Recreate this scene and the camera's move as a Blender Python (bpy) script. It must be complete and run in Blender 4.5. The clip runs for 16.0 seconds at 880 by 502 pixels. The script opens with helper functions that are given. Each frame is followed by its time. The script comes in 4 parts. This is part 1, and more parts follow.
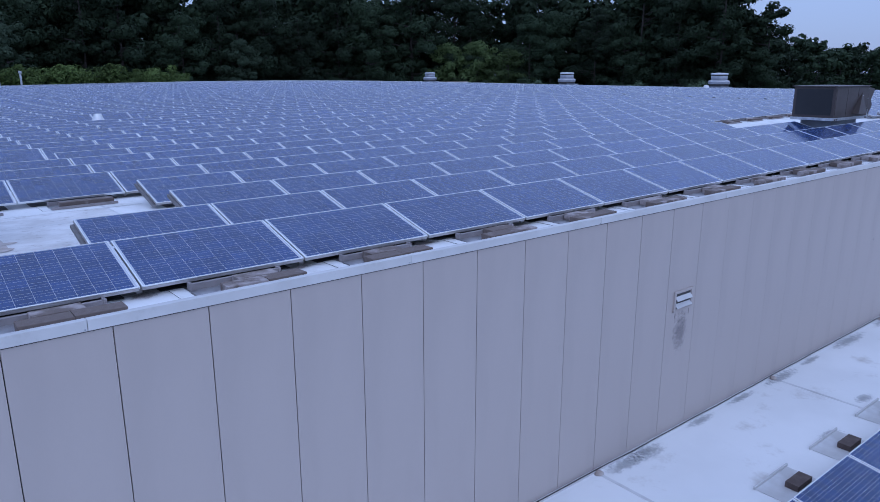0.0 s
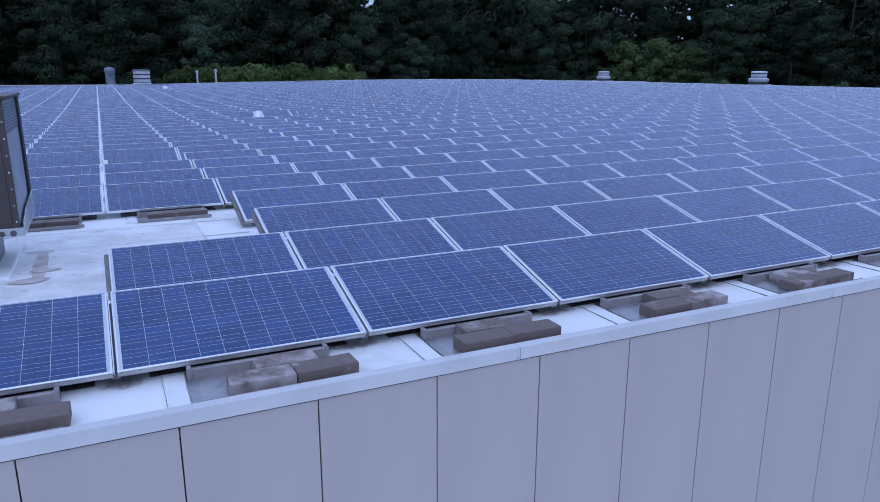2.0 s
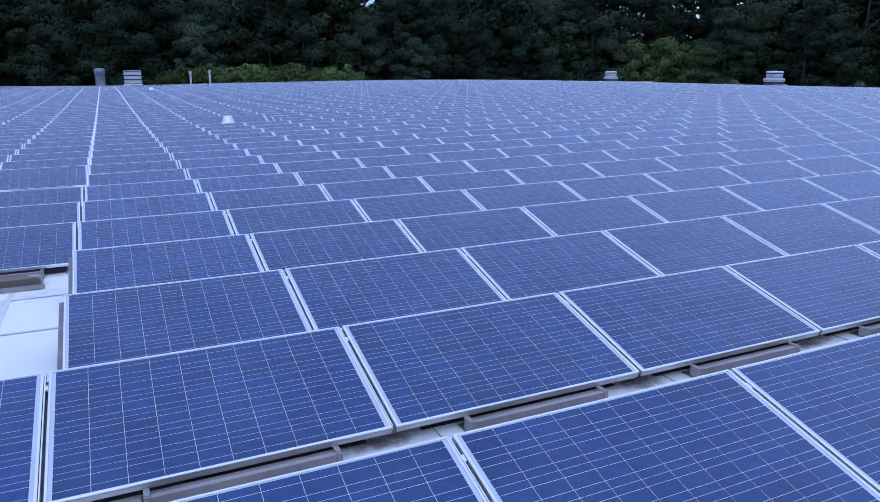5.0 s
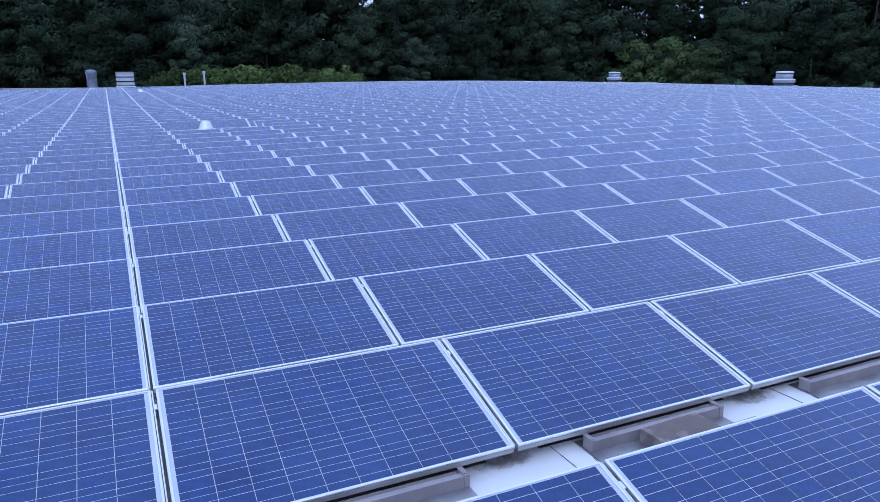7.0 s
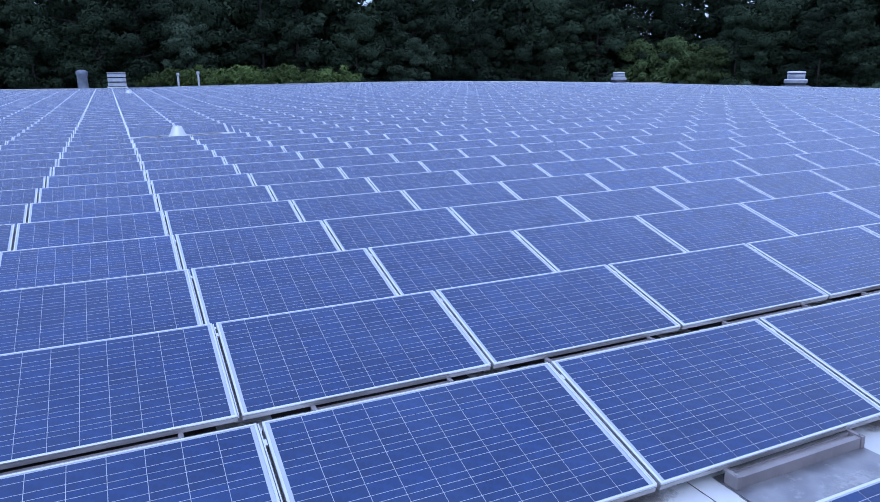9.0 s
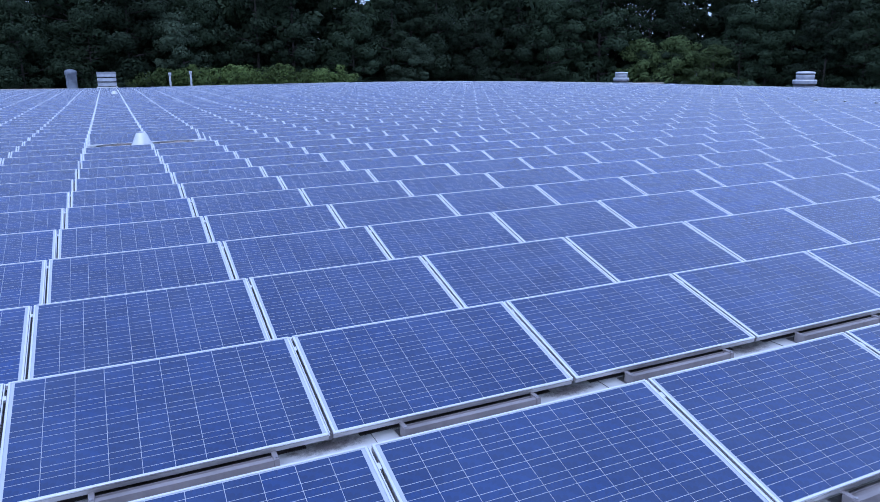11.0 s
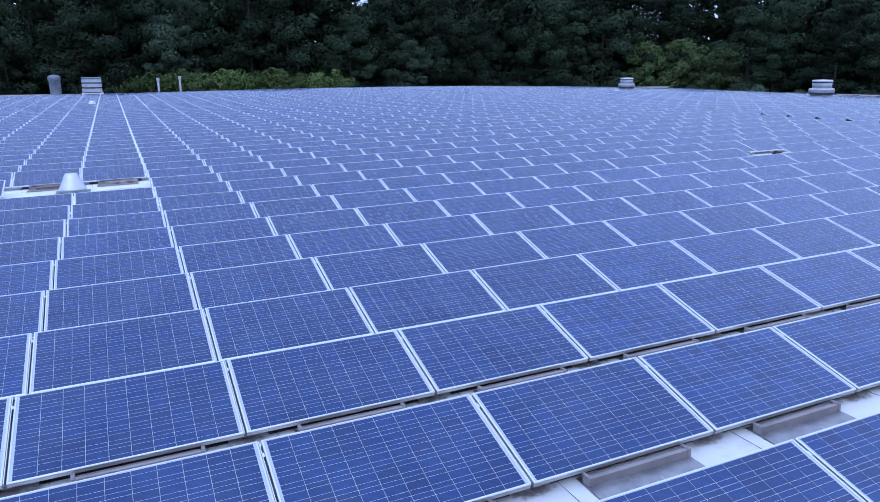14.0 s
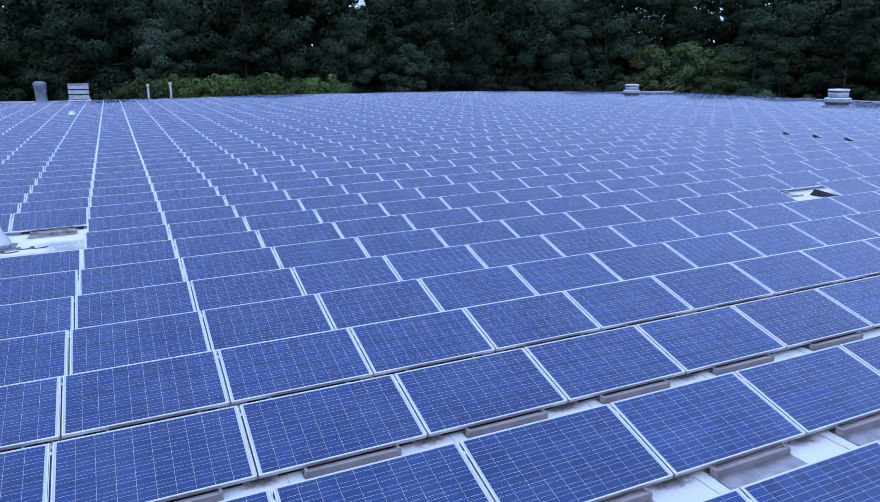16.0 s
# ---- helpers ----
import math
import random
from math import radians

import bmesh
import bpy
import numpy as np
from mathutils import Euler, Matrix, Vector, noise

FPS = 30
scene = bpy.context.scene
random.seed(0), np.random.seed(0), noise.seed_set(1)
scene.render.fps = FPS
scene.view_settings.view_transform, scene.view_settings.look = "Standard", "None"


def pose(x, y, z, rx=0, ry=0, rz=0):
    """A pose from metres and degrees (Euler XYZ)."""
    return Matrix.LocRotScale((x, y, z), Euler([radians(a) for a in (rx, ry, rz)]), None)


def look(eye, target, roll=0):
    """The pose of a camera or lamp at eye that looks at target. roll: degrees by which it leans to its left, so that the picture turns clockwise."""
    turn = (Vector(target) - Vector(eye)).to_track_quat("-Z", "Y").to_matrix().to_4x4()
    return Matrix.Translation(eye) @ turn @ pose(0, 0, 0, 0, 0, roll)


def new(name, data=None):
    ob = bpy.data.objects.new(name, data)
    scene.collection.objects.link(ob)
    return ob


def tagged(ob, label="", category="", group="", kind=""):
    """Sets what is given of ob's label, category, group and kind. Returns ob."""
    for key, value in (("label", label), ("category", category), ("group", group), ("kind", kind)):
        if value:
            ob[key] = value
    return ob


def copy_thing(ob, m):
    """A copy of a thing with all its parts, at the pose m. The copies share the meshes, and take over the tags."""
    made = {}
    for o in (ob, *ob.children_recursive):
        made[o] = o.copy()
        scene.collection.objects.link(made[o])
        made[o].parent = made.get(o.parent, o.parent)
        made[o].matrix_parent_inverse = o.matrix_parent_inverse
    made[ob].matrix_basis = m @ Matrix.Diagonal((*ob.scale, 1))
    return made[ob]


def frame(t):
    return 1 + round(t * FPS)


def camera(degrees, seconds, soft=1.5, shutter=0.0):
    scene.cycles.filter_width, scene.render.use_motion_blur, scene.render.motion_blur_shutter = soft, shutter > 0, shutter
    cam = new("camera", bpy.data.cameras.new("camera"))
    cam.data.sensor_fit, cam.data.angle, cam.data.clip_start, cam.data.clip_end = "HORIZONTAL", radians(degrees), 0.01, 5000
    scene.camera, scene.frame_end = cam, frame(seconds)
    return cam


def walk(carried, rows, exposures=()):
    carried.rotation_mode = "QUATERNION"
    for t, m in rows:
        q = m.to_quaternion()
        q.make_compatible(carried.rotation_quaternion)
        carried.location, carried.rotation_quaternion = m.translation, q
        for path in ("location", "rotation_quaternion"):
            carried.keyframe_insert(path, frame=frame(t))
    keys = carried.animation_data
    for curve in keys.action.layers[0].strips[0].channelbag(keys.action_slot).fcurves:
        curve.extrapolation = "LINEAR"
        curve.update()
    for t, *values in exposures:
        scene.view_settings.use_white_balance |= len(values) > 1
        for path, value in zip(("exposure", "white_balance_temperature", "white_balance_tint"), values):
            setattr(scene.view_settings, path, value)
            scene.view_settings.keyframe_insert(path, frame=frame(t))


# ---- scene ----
cam = camera(64.11, 16.0, soft=0.85)
PATH = [  # seconds, x, y, z, yaw, roll, pitch
    (0.0, -3.447, -6.558, 1.913, -39.030, 0.080, -14.239), (0.5, -2.976, -6.136, 1.910, -36.250, 0.020, -14.259),
    (1.0, -2.512, -5.648, 1.892, -32.594, -0.010, -14.269), (1.5, -2.039, -5.112, 1.869, -28.597, -0.030, -14.279),
    (2.0, -1.596, -4.603, 1.843, -25.374, -0.014, -14.289), (2.5, -1.182, -4.079, 1.834, -24.865, 0.010, -14.294),
    (3.0, -0.797, -3.550, 1.828, -24.928, 0.020, -14.299), (3.5, -0.438, -3.039, 1.823, -24.988, 0.050, -14.299),
    (4.0, -0.126, -2.546, 1.819, -25.001, 0.050, -14.289), (6.5, 1.324, -0.094, 1.833, -24.907, 0.150, -14.189),
    (7.0, 1.627, 0.460, 1.824, -24.897, 0.180, -14.179), (7.5, 1.927, 1.041, 1.836, -24.893, 0.150, -14.174),
    (8.0, 2.251, 1.608, 1.836, -24.886, 0.140, -14.169), (8.5, 2.573, 2.152, 1.825, -24.852, 0.170, -14.164),
    (9.0, 2.870, 2.667, 1.828, -24.791, 0.210, -14.164), (11.5, 4.389, 5.094, 1.947, -24.749, 0.150, -14.219),
    (12.0, 4.664, 5.545, 2.093, -24.703, 0.150, -14.229), (12.5, 4.956, 5.986, 2.208, -24.672, 0.165, -14.239),
    (13.0, 5.284, 6.526, 2.378, -24.652, 0.165, -14.249), (13.5, 5.666, 7.150, 2.480, -24.644, 0.140, -14.259),
    (14.0, 6.041, 7.824, 2.662, -24.643, 0.130, -14.269), (14.5, 6.438, 8.509, 2.872, -24.650, 0.130, -14.279),
    (15.0, 6.828, 9.201, 3.120, -24.616, 0.130, -14.279), (15.5, 7.197, 9.879, 3.286, -24.576, 0.130, -14.279),
    (16.0, 7.587, 10.584, 3.394, -24.571, 0.110, -14.279)]
walk(cam, [(t, pose(x, y, z, 90 + pitch, roll, yaw)) for t, x, y, z, yaw, roll, pitch in PATH],
     exposures=[(0.0, 0.20, 5420, 14), (2.0, 0.32, 5420, 14), (3.5, 0.38, 5420, 14), (4.2, 0.43, 5420, 14), (6.5, 0.75, 5420, 14), (16.0, 0.80, 5420, 14)])

# ---- world and light: dull evening under an even overcast, brighter overhead than at the horizon ----
world = bpy.data.worlds.new("overcast_evening")
scene.world = world
world.use_nodes = True
wn, wl = world.node_tree.nodes, world.node_tree.links
sky = wn.new("ShaderNodeTexSky")
sky.sky_type = "NISHITA"
sky.sun_disc = False
sky.sun_elevation, sky.sun_rotation = radians(48), radians(206)
sky.air_density, sky.dust_density, sky.ozone_density = 1.0, 1.0, 2.0
wco = wn.new("ShaderNodeTexCoord")
wsep = wn.new("ShaderNodeSeparateXYZ")
wl.new(wco.outputs["Generated"], wsep.inputs["Vector"])
wramp = wn.new("ShaderNodeValToRGB")
wramp.color_ramp.elements[0].position, wramp.color_ramp.elements[0].color = 0.0, (3.3, 4.0, 6.2, 1)
wramp.color_ramp.elements[1].position, wramp.color_ramp.elements[1].color = 0.50, (8.0, 9.5, 13.4, 1)
zenith = wramp.color_ramp.elements.new(1.0)
zenith.color = (6.6, 7.8, 11.0, 1)
wl.new(wsep.outputs["Z"], wramp.inputs["Fac"])
wmix = wn.new("ShaderNodeMix")
wmix.data_type = "RGBA"
wmix.inputs["Factor"].default_value = 0.75
wl.new(sky.outputs["Color"], wmix.inputs["A"])
wl.new(wramp.outputs["Color"], wmix.inputs["B"])
wn["Background"].inputs["Strength"].default_value = 0.085
wl.new(wmix.outputs["Result"], wn["Background"].inputs["Color"])
sun = new("sun", bpy.data.lights.new("sun", "SUN"))
sun.data.energy, sun.data.angle, sun.data.color = 0.25, radians(60), (1.0, 0.97, 0.94)
sun.matrix_world = look((-14, -28, 36), (0, 0, 0))


# ---- materials ----
def material(name):
    m = bpy.data.materials.new(name)
    m.use_nodes = True
    return m, m.node_tree.nodes, m.node_tree.links, m.node_tree.nodes["Principled BSDF"]


def rgb(c):
    return (c[0], c[1], c[2], 1.0)


def surface(name, base, other, scale=3.0, fine=60.0, rough=0.6, metal=0.0, bump=0.1, dirt=None, spec=0.5, mix_lo=0.4, mix_hi=0.65, stretch=(1, 1, 1)):
    """Two-scale mottling between two colours, a third colour for stains, and fine relief."""
    m, n, l, p = material(name)
    co = n.new("ShaderNodeTexCoord")
    mp = n.new("ShaderNodeMapping")
    mp.inputs["Scale"].default_value = stretch
    l.new(co.outputs["Object"], mp.inputs["Vector"])
    big = n.new("ShaderNodeTexNoise")
    big.inputs["Scale"].default_value, big.inputs["Detail"].default_value = scale, 6
    l.new(mp.outputs["Vector"], big.inputs["Vector"])
    ramp = n.new("ShaderNodeMapRange")
    ramp.inputs["From Min"].default_value, ramp.inputs["From Max"].default_value = mix_lo, mix_hi
    l.new(big.outputs["Fac"], ramp.inputs["Value"])
    mix = n.new("ShaderNodeMix")
    mix.data_type = "RGBA"
    mix.inputs["A"].default_value, mix.inputs["B"].default_value = rgb(base), rgb(other)
    l.new(ramp.outputs["Result"], mix.inputs["Factor"])
    out = mix.outputs["Result"]
    small = n.new("ShaderNodeTexNoise")
    small.inputs["Scale"].default_value, small.inputs["Detail"].default_value = fine, 4
    l.new(mp.outputs["Vector"], small.inputs["Vector"])
    if dirt:
        d = n.new("ShaderNodeTexNoise")
        d.inputs["Scale"].default_value, d.inputs["Detail"].default_value, d.inputs["Roughness"].default_value = scale * 2.3, 8, 0.7
        l.new(mp.outputs["Vector"], d.inputs["Vector"])
        r2 = n.new("ShaderNodeMapRange")
        r2.inputs["From Min"].default_value, r2.inputs["From Max"].default_value, r2.inputs["To Max"].default_value = 0.56, 0.72, 0.75
        l.new(d.outputs["Fac"], r2.inputs["Value"])
        mx = n.new("ShaderNodeMix")
        mx.data_type = "RGBA"
        mx.inputs["B"].default_value = rgb(dirt)
        l.new(out, mx.inputs["A"])
        l.new(r2.outputs["Result"], mx.inputs["Factor"])
        out = mx.outputs["Result"]
    l.new(out, p.inputs["Base Color"])
    rr = n.new("ShaderNodeMapRange")
    rr.inputs["To Min"].default_value, rr.inputs["To Max"].default_value = max(0.02, rough - 0.12), min(1.0, rough + 0.12)
    l.new(big.outputs["Fac"], rr.inputs["Value"])
    l.new(rr.outputs["Result"], p.inputs["Roughness"])
    p.inputs["Metallic"].default_value = metal
    p.inputs["Specular IOR Level"].default_value = spec
    if bump:
        b = n.new("ShaderNodeBump")
        b.inputs["Strength"].default_value, b.inputs["Distance"].default_value = bump, 0.004
        l.new(small.outputs["Fac"], b.inputs["Height"])
        l.new(b.outputs["Normal"], p.inputs["Normal"])
    return m


def cell_material():
    """Blue polycrystalline silicon under glass: every cell a little different, with crystal flakes."""
    m, n, l, p = material("silicon_cell")
    geo = n.new("ShaderNodeNewGeometry")
    info = n.new("ShaderNodeObjectInfo")
    co = n.new("ShaderNodeTexCoord")
    vor = n.new("ShaderNodeTexVoronoi")
    vor.inputs["Scale"].default_value = 55
    l.new(co.outputs["Object"], vor.inputs["Vector"])
    ramp = n.new("ShaderNodeValToRGB")
    ramp.color_ramp.elements[0].color = (0.0086, 0.031, 0.117, 1)
    ramp.color_ramp.elements[1].color = (0.0124, 0.045, 0.174, 1)
    l.new(geo.outputs["Random Per Island"], ramp.inputs["Fac"])
    hsv = n.new("ShaderNodeHueSaturation")
    val = n.new("ShaderNodeMapRange")
    val.inputs["To Min"].default_value, val.inputs["To Max"].default_value = 0.88, 1.14
    l.new(info.outputs["Random"], val.inputs["Value"])
    fl = n.new("ShaderNodeMapRange")
    fl.inputs["To Min"].default_value, fl.inputs["To Max"].default_value = 0.8, 1.2
    l.new(vor.outputs["Color"], fl.inputs["Value"])
    mul = n.new("ShaderNodeMath")
    mul.operation = "MULTIPLY"
    l.new(val.outputs["Result"], mul.inputs[0])
    l.new(fl.outputs["Result"], mul.inputs[1])
    l.new(ramp.outputs["Color"], hsv.inputs["Color"])
    l.new(mul.outputs["Value"], hsv.inputs["Value"])
    l.new(hsv.outputs["Color"], p.inputs["Base Color"])
    dust = n.new("ShaderNodeTexNoise")
    dust.inputs["Scale"].default_value, dust.inputs["Detail"].default_value = 1.6, 7
    l.new(geo.outputs["Position"], dust.inputs["Vector"])
    film = n.new("ShaderNodeMapRange")
    film.inputs["From Min"].default_value, film.inputs["From Max"].default_value, film.inputs["To Max"].default_value = 0.35, 0.75, 0.20
    l.new(dust.outputs["Fac"], film.inputs["Value"])
    dusty = n.new("ShaderNodeMix")
    dusty.data_type = "RGBA"
    dusty.inputs["B"].default_value = (0.10, 0.15, 0.29, 1)
    l.new(film.outputs["Result"], dusty.inputs["Factor"])
    l.new(hsv.outputs["Color"], dusty.inputs["A"])
    l.new(dusty.outputs["Result"], p.inputs["Base Color"])
    r = n.new("ShaderNodeMapRange")
    r.inputs["To Min"].default_value, r.inputs["To Max"].default_value = 0.05, 0.17
    l.new(dust.outputs["Fac"], r.inputs["Value"])
    l.new(r.outputs["Result"], p.inputs["Roughness"])
    p.inputs["IOR"].default_value = 1.50
    return m


CELL = cell_material()
BACKSHEET = surface("backsheet_under_glass", (0.54, 0.57, 0.63), (0.47, 0.50, 0.56), rough=0.2, bump=0)
BUSBAR = surface("tinned_busbar", (0.50, 0.53, 0.60), (0.42, 0.45, 0.52), rough=0.25, bump=0)
ALU = surface("anodised_aluminium", (0.83, 0.84, 0.85), (0.74, 0.75, 0.77), scale=2, fine=150, rough=0.36, metal=0.8, bump=0.04)
# frame sides: grime plus the duller light on upright faces, both in the colour
FRAME_SIDE = surface("dirty_shaded_frame_side", (0.56, 0.54, 0.54), (0.36, 0.34, 0.34), scale=5, fine=90, rough=0.45, metal=0.35, bump=0.05, stretch=(0.5, 1, 1))
MEMBRANE = surface("white_roof_membrane", (0.82, 0.82, 0.81), (0.74, 0.74, 0.73), scale=0.5, fine=25, rough=0.6, bump=0.15, dirt=(0.50, 0.47, 0.43), spec=0.4)
SEAM_STRIP = surface("membrane_lap", (0.66, 0.66, 0.66), (0.52, 0.51, 0.50), scale=2, rough=0.65, bump=0.1)
SHEET = surface("galvanised_tray", (0.27, 0.265, 0.28), (0.40, 0.39, 0.40), scale=5, fine=80, rough=0.38, metal=0.6, bump=0.03, dirt=(0.58, 0.57, 0.57))
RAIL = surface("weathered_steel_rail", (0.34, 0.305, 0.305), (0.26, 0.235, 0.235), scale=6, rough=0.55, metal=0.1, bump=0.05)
# darker copy of the rail steel, under-panel shade included in its colour
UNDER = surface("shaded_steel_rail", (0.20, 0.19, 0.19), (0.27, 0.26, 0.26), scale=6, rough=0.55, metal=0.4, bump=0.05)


def block_material():
    """Concrete that is damp and brown in places and dry and pale in others, from block to block."""
    m, n, l, p = material("ballast_concrete")
    co, info = n.new("ShaderNodeTexCoord"), n.new("ShaderNodeObjectInfo")
    shift = n.new("ShaderNodeVectorMath")
    shift.operation = "MULTIPLY_ADD"
    shift.inputs[1].default_value = (40, 40, 40)
    cx = n.new("ShaderNodeCombineXYZ")
    for k in range(3):
        l.new(info.outputs["Random"], cx.inputs[k])
    l.new(cx.outputs["Vector"], shift.inputs[0])
    l.new(co.outputs["Object"], shift.inputs[2])
    big, mid, fine = (n.new("ShaderNodeTexNoise") for _ in range(3))
    for t, sc, de in ((big, 5.0, 5), (mid, 22.0, 6), (fine, 160.0, 4)):
        t.inputs["Scale"].default_value, t.inputs["Detail"].default_value = sc, de
        l.new(shift.outputs["Vector"], t.inputs["Vector"])
    add = n.new("ShaderNodeMath")
    add.operation = "MULTIPLY_ADD"
    add.inputs[1].default_value = 0.45
    l.new(info.outputs["Random"], add.inputs[0])
    l.new(big.outputs["Fac"], add.inputs[2])
    wet = n.new("ShaderNodeMapRange")
    wet.inputs["From Min"].default_value, wet.inputs["From Max"].default_value = 0.80, 0.96
    l.new(add.outputs["Value"], wet.inputs["Value"])
    grain = n.new("ShaderNodeMix")
    grain.data_type = "RGBA"
    grain.inputs["A"].default_value, grain.inputs["B"].default_value = (0.125, 0.095, 0.083, 1), (0.20, 0.16, 0.14, 1)
    l.new(mid.outputs["Fac"], grain.inputs["Factor"])
    dry = n.new("ShaderNodeMix")
    dry.data_type = "RGBA"
    dry.inputs["A"].default_value, dry.inputs["B"].default_value = (0.30, 0.255, 0.24, 1), (0.46, 0.41, 0.40, 1)
    l.new(mid.outputs["Fac"], dry.inputs["Factor"])
    mix = n.new("ShaderNodeMix")
    mix.data_type = "RGBA"
    l.new(wet.outputs["Result"], mix.inputs["Factor"])
    l.new(grain.outputs["Result"], mix.inputs["A"])
    l.new(dry.outputs["Result"], mix.inputs["B"])
    l.new(mix.outputs["Result"], p.inputs["Base Color"])
    p.inputs["Roughness"].default_value = 0.9
    bp = n.new("ShaderNodeBump")
    bp.inputs["Strength"].default_value, bp.inputs["Distance"].default_value = 0.8, 0.003
    l.new(fine.outputs["Fac"], bp.inputs["Height"])
    l.new(bp.outputs["Normal"], p.inputs["Normal"])
    return m


CONCRETE = block_material()
CAP = surface("painted_coping", (0.60, 0.59, 0.58), (0.53, 0.52, 0.51), scale=1.5, rough=0.45, bump=0.03, dirt=(0.45, 0.44, 0.42))
WALL = surface("beige_wall_sheet", (0.46, 0.405, 0.375), (0.415, 0.365, 0.34), scale=0.8, fine=90, rough=0.65, bump=0.05, stretch=(1.6, 1, 0.35))


def speckle(m, colour, scale, reach):
    """Sparse small scuffs over a finished material."""
    n, l = m.node_tree.nodes, m.node_tree.links
    p = n["Principled BSDF"]
    was = p.inputs["Base Color"].links[0].from_socket
    mp = n.new("ShaderNodeMapping")
    mp.inputs["Scale"].default_value = (1.0, 1.0, 0.45)
    geo = n.new("ShaderNodeNewGeometry")
    l.new(geo.outputs["Position"], mp.inputs["Vector"])
    vor = n.new("ShaderNodeTexVoronoi")
    vor.inputs["Scale"].default_value = scale
    l.new(mp.outputs["Vector"], vor.inputs["Vector"])
    cut = n.new("ShaderNodeMapRange")
    cut.inputs["From Min"].default_value, cut.inputs["From Max"].default_value, cut.inputs["To Max"].default_value = reach, reach * 0.5, 0.8
    l.new(vor.outputs["Distance"], cut.inputs["Value"])
    mix = n.new("ShaderNodeMix")
    mix.data_type = "RGBA"
    mix.inputs["B"].default_value = rgb(colour)
    l.new(was, mix.inputs["A"])
    l.new(cut.outputs["Result"], mix.inputs["Factor"])
    l.new(mix.outputs["Result"], p.inputs["Base Color"])


speckle(WALL, (0.12, 0.10, 0.10), 1.7, 0.022)
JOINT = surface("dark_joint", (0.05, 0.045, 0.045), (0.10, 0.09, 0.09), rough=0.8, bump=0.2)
BROWN = surface("brown_cabinet_paint", (0.068, 0.053, 0.050), (0.060, 0.047, 0.044), scale=2, rough=0.5, bump=0.03)
DARKFIN = surface("condenser_fins", (0.022, 0.023, 0.027), (0.030, 0.031, 0.036), scale=1.5, fine=40, rough=0.55, metal=0.2, bump=0.02)
GALV = surface("galvanised_steel", (0.52, 0.54, 0.57), (0.70, 0.72, 0.75), scale=6, fine=60, rough=0.32, metal=0.85, bump=0.03)
SPUN = surface("spun_aluminium", (0.66, 0.67, 0.69), (0.58, 0.59, 0.62), scale=1.5, fine=40, rough=0.42, metal=0.6, bump=0.0)
PVC = surface("grey_pipe", (0.40, 0.42, 0.45), (0.32, 0.34, 0.37), scale=5, rough=0.5, bump=0.03)
PATCH = surface("taped_repair", (0.60, 0.54, 0.51), (0.44, 0.37, 0.33), scale=5, rough=0.7, bump=0.1)
WORN = surface("worn_membrane", (0.80, 0.79, 0.78), (0.62, 0.60, 0.58), scale=2.2, fine=40, rough=0.65, bump=0.15, dirt=(0.28, 0.235, 0.21))
DULL = surface("dull_louvre_metal", (0.36, 0.38, 0.42), (0.28, 0.30, 0.34), scale=2, rough=0.5, metal=0.3, bump=0.0)
FLUE = surface("weathered_flue", (0.15, 0.17, 0.21), (0.21, 0.23, 0.27), scale=2, rough=0.45, metal=0.4, bump=0.02)
STAIN = surface("brown_patch", (0.36, 0.30, 0.26), (0.50, 0.45, 0.41), scale=7, rough=0.8, bump=0.2)


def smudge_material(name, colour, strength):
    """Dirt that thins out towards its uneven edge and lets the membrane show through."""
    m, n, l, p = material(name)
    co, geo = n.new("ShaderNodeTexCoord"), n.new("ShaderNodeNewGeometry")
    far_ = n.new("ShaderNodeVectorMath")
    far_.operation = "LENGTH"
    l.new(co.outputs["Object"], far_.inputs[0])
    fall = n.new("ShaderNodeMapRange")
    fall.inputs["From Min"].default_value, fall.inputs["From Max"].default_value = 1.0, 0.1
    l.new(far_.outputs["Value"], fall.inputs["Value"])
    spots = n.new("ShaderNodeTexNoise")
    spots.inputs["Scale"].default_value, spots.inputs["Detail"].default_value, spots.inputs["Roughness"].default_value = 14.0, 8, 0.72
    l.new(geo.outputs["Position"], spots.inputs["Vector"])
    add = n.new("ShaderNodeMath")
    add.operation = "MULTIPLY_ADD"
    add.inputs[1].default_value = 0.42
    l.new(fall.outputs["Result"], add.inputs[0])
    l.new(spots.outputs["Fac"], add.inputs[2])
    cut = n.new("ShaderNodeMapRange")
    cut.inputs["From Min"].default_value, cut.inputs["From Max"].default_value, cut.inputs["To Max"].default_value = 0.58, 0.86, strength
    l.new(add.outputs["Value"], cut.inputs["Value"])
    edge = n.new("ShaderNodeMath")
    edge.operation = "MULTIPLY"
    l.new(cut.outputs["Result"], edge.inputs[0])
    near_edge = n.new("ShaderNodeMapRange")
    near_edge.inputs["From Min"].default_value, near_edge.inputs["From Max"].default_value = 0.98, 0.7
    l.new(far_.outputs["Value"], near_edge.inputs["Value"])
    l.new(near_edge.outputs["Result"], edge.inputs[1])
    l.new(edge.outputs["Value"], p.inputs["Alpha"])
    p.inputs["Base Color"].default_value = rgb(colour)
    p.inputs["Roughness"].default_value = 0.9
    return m


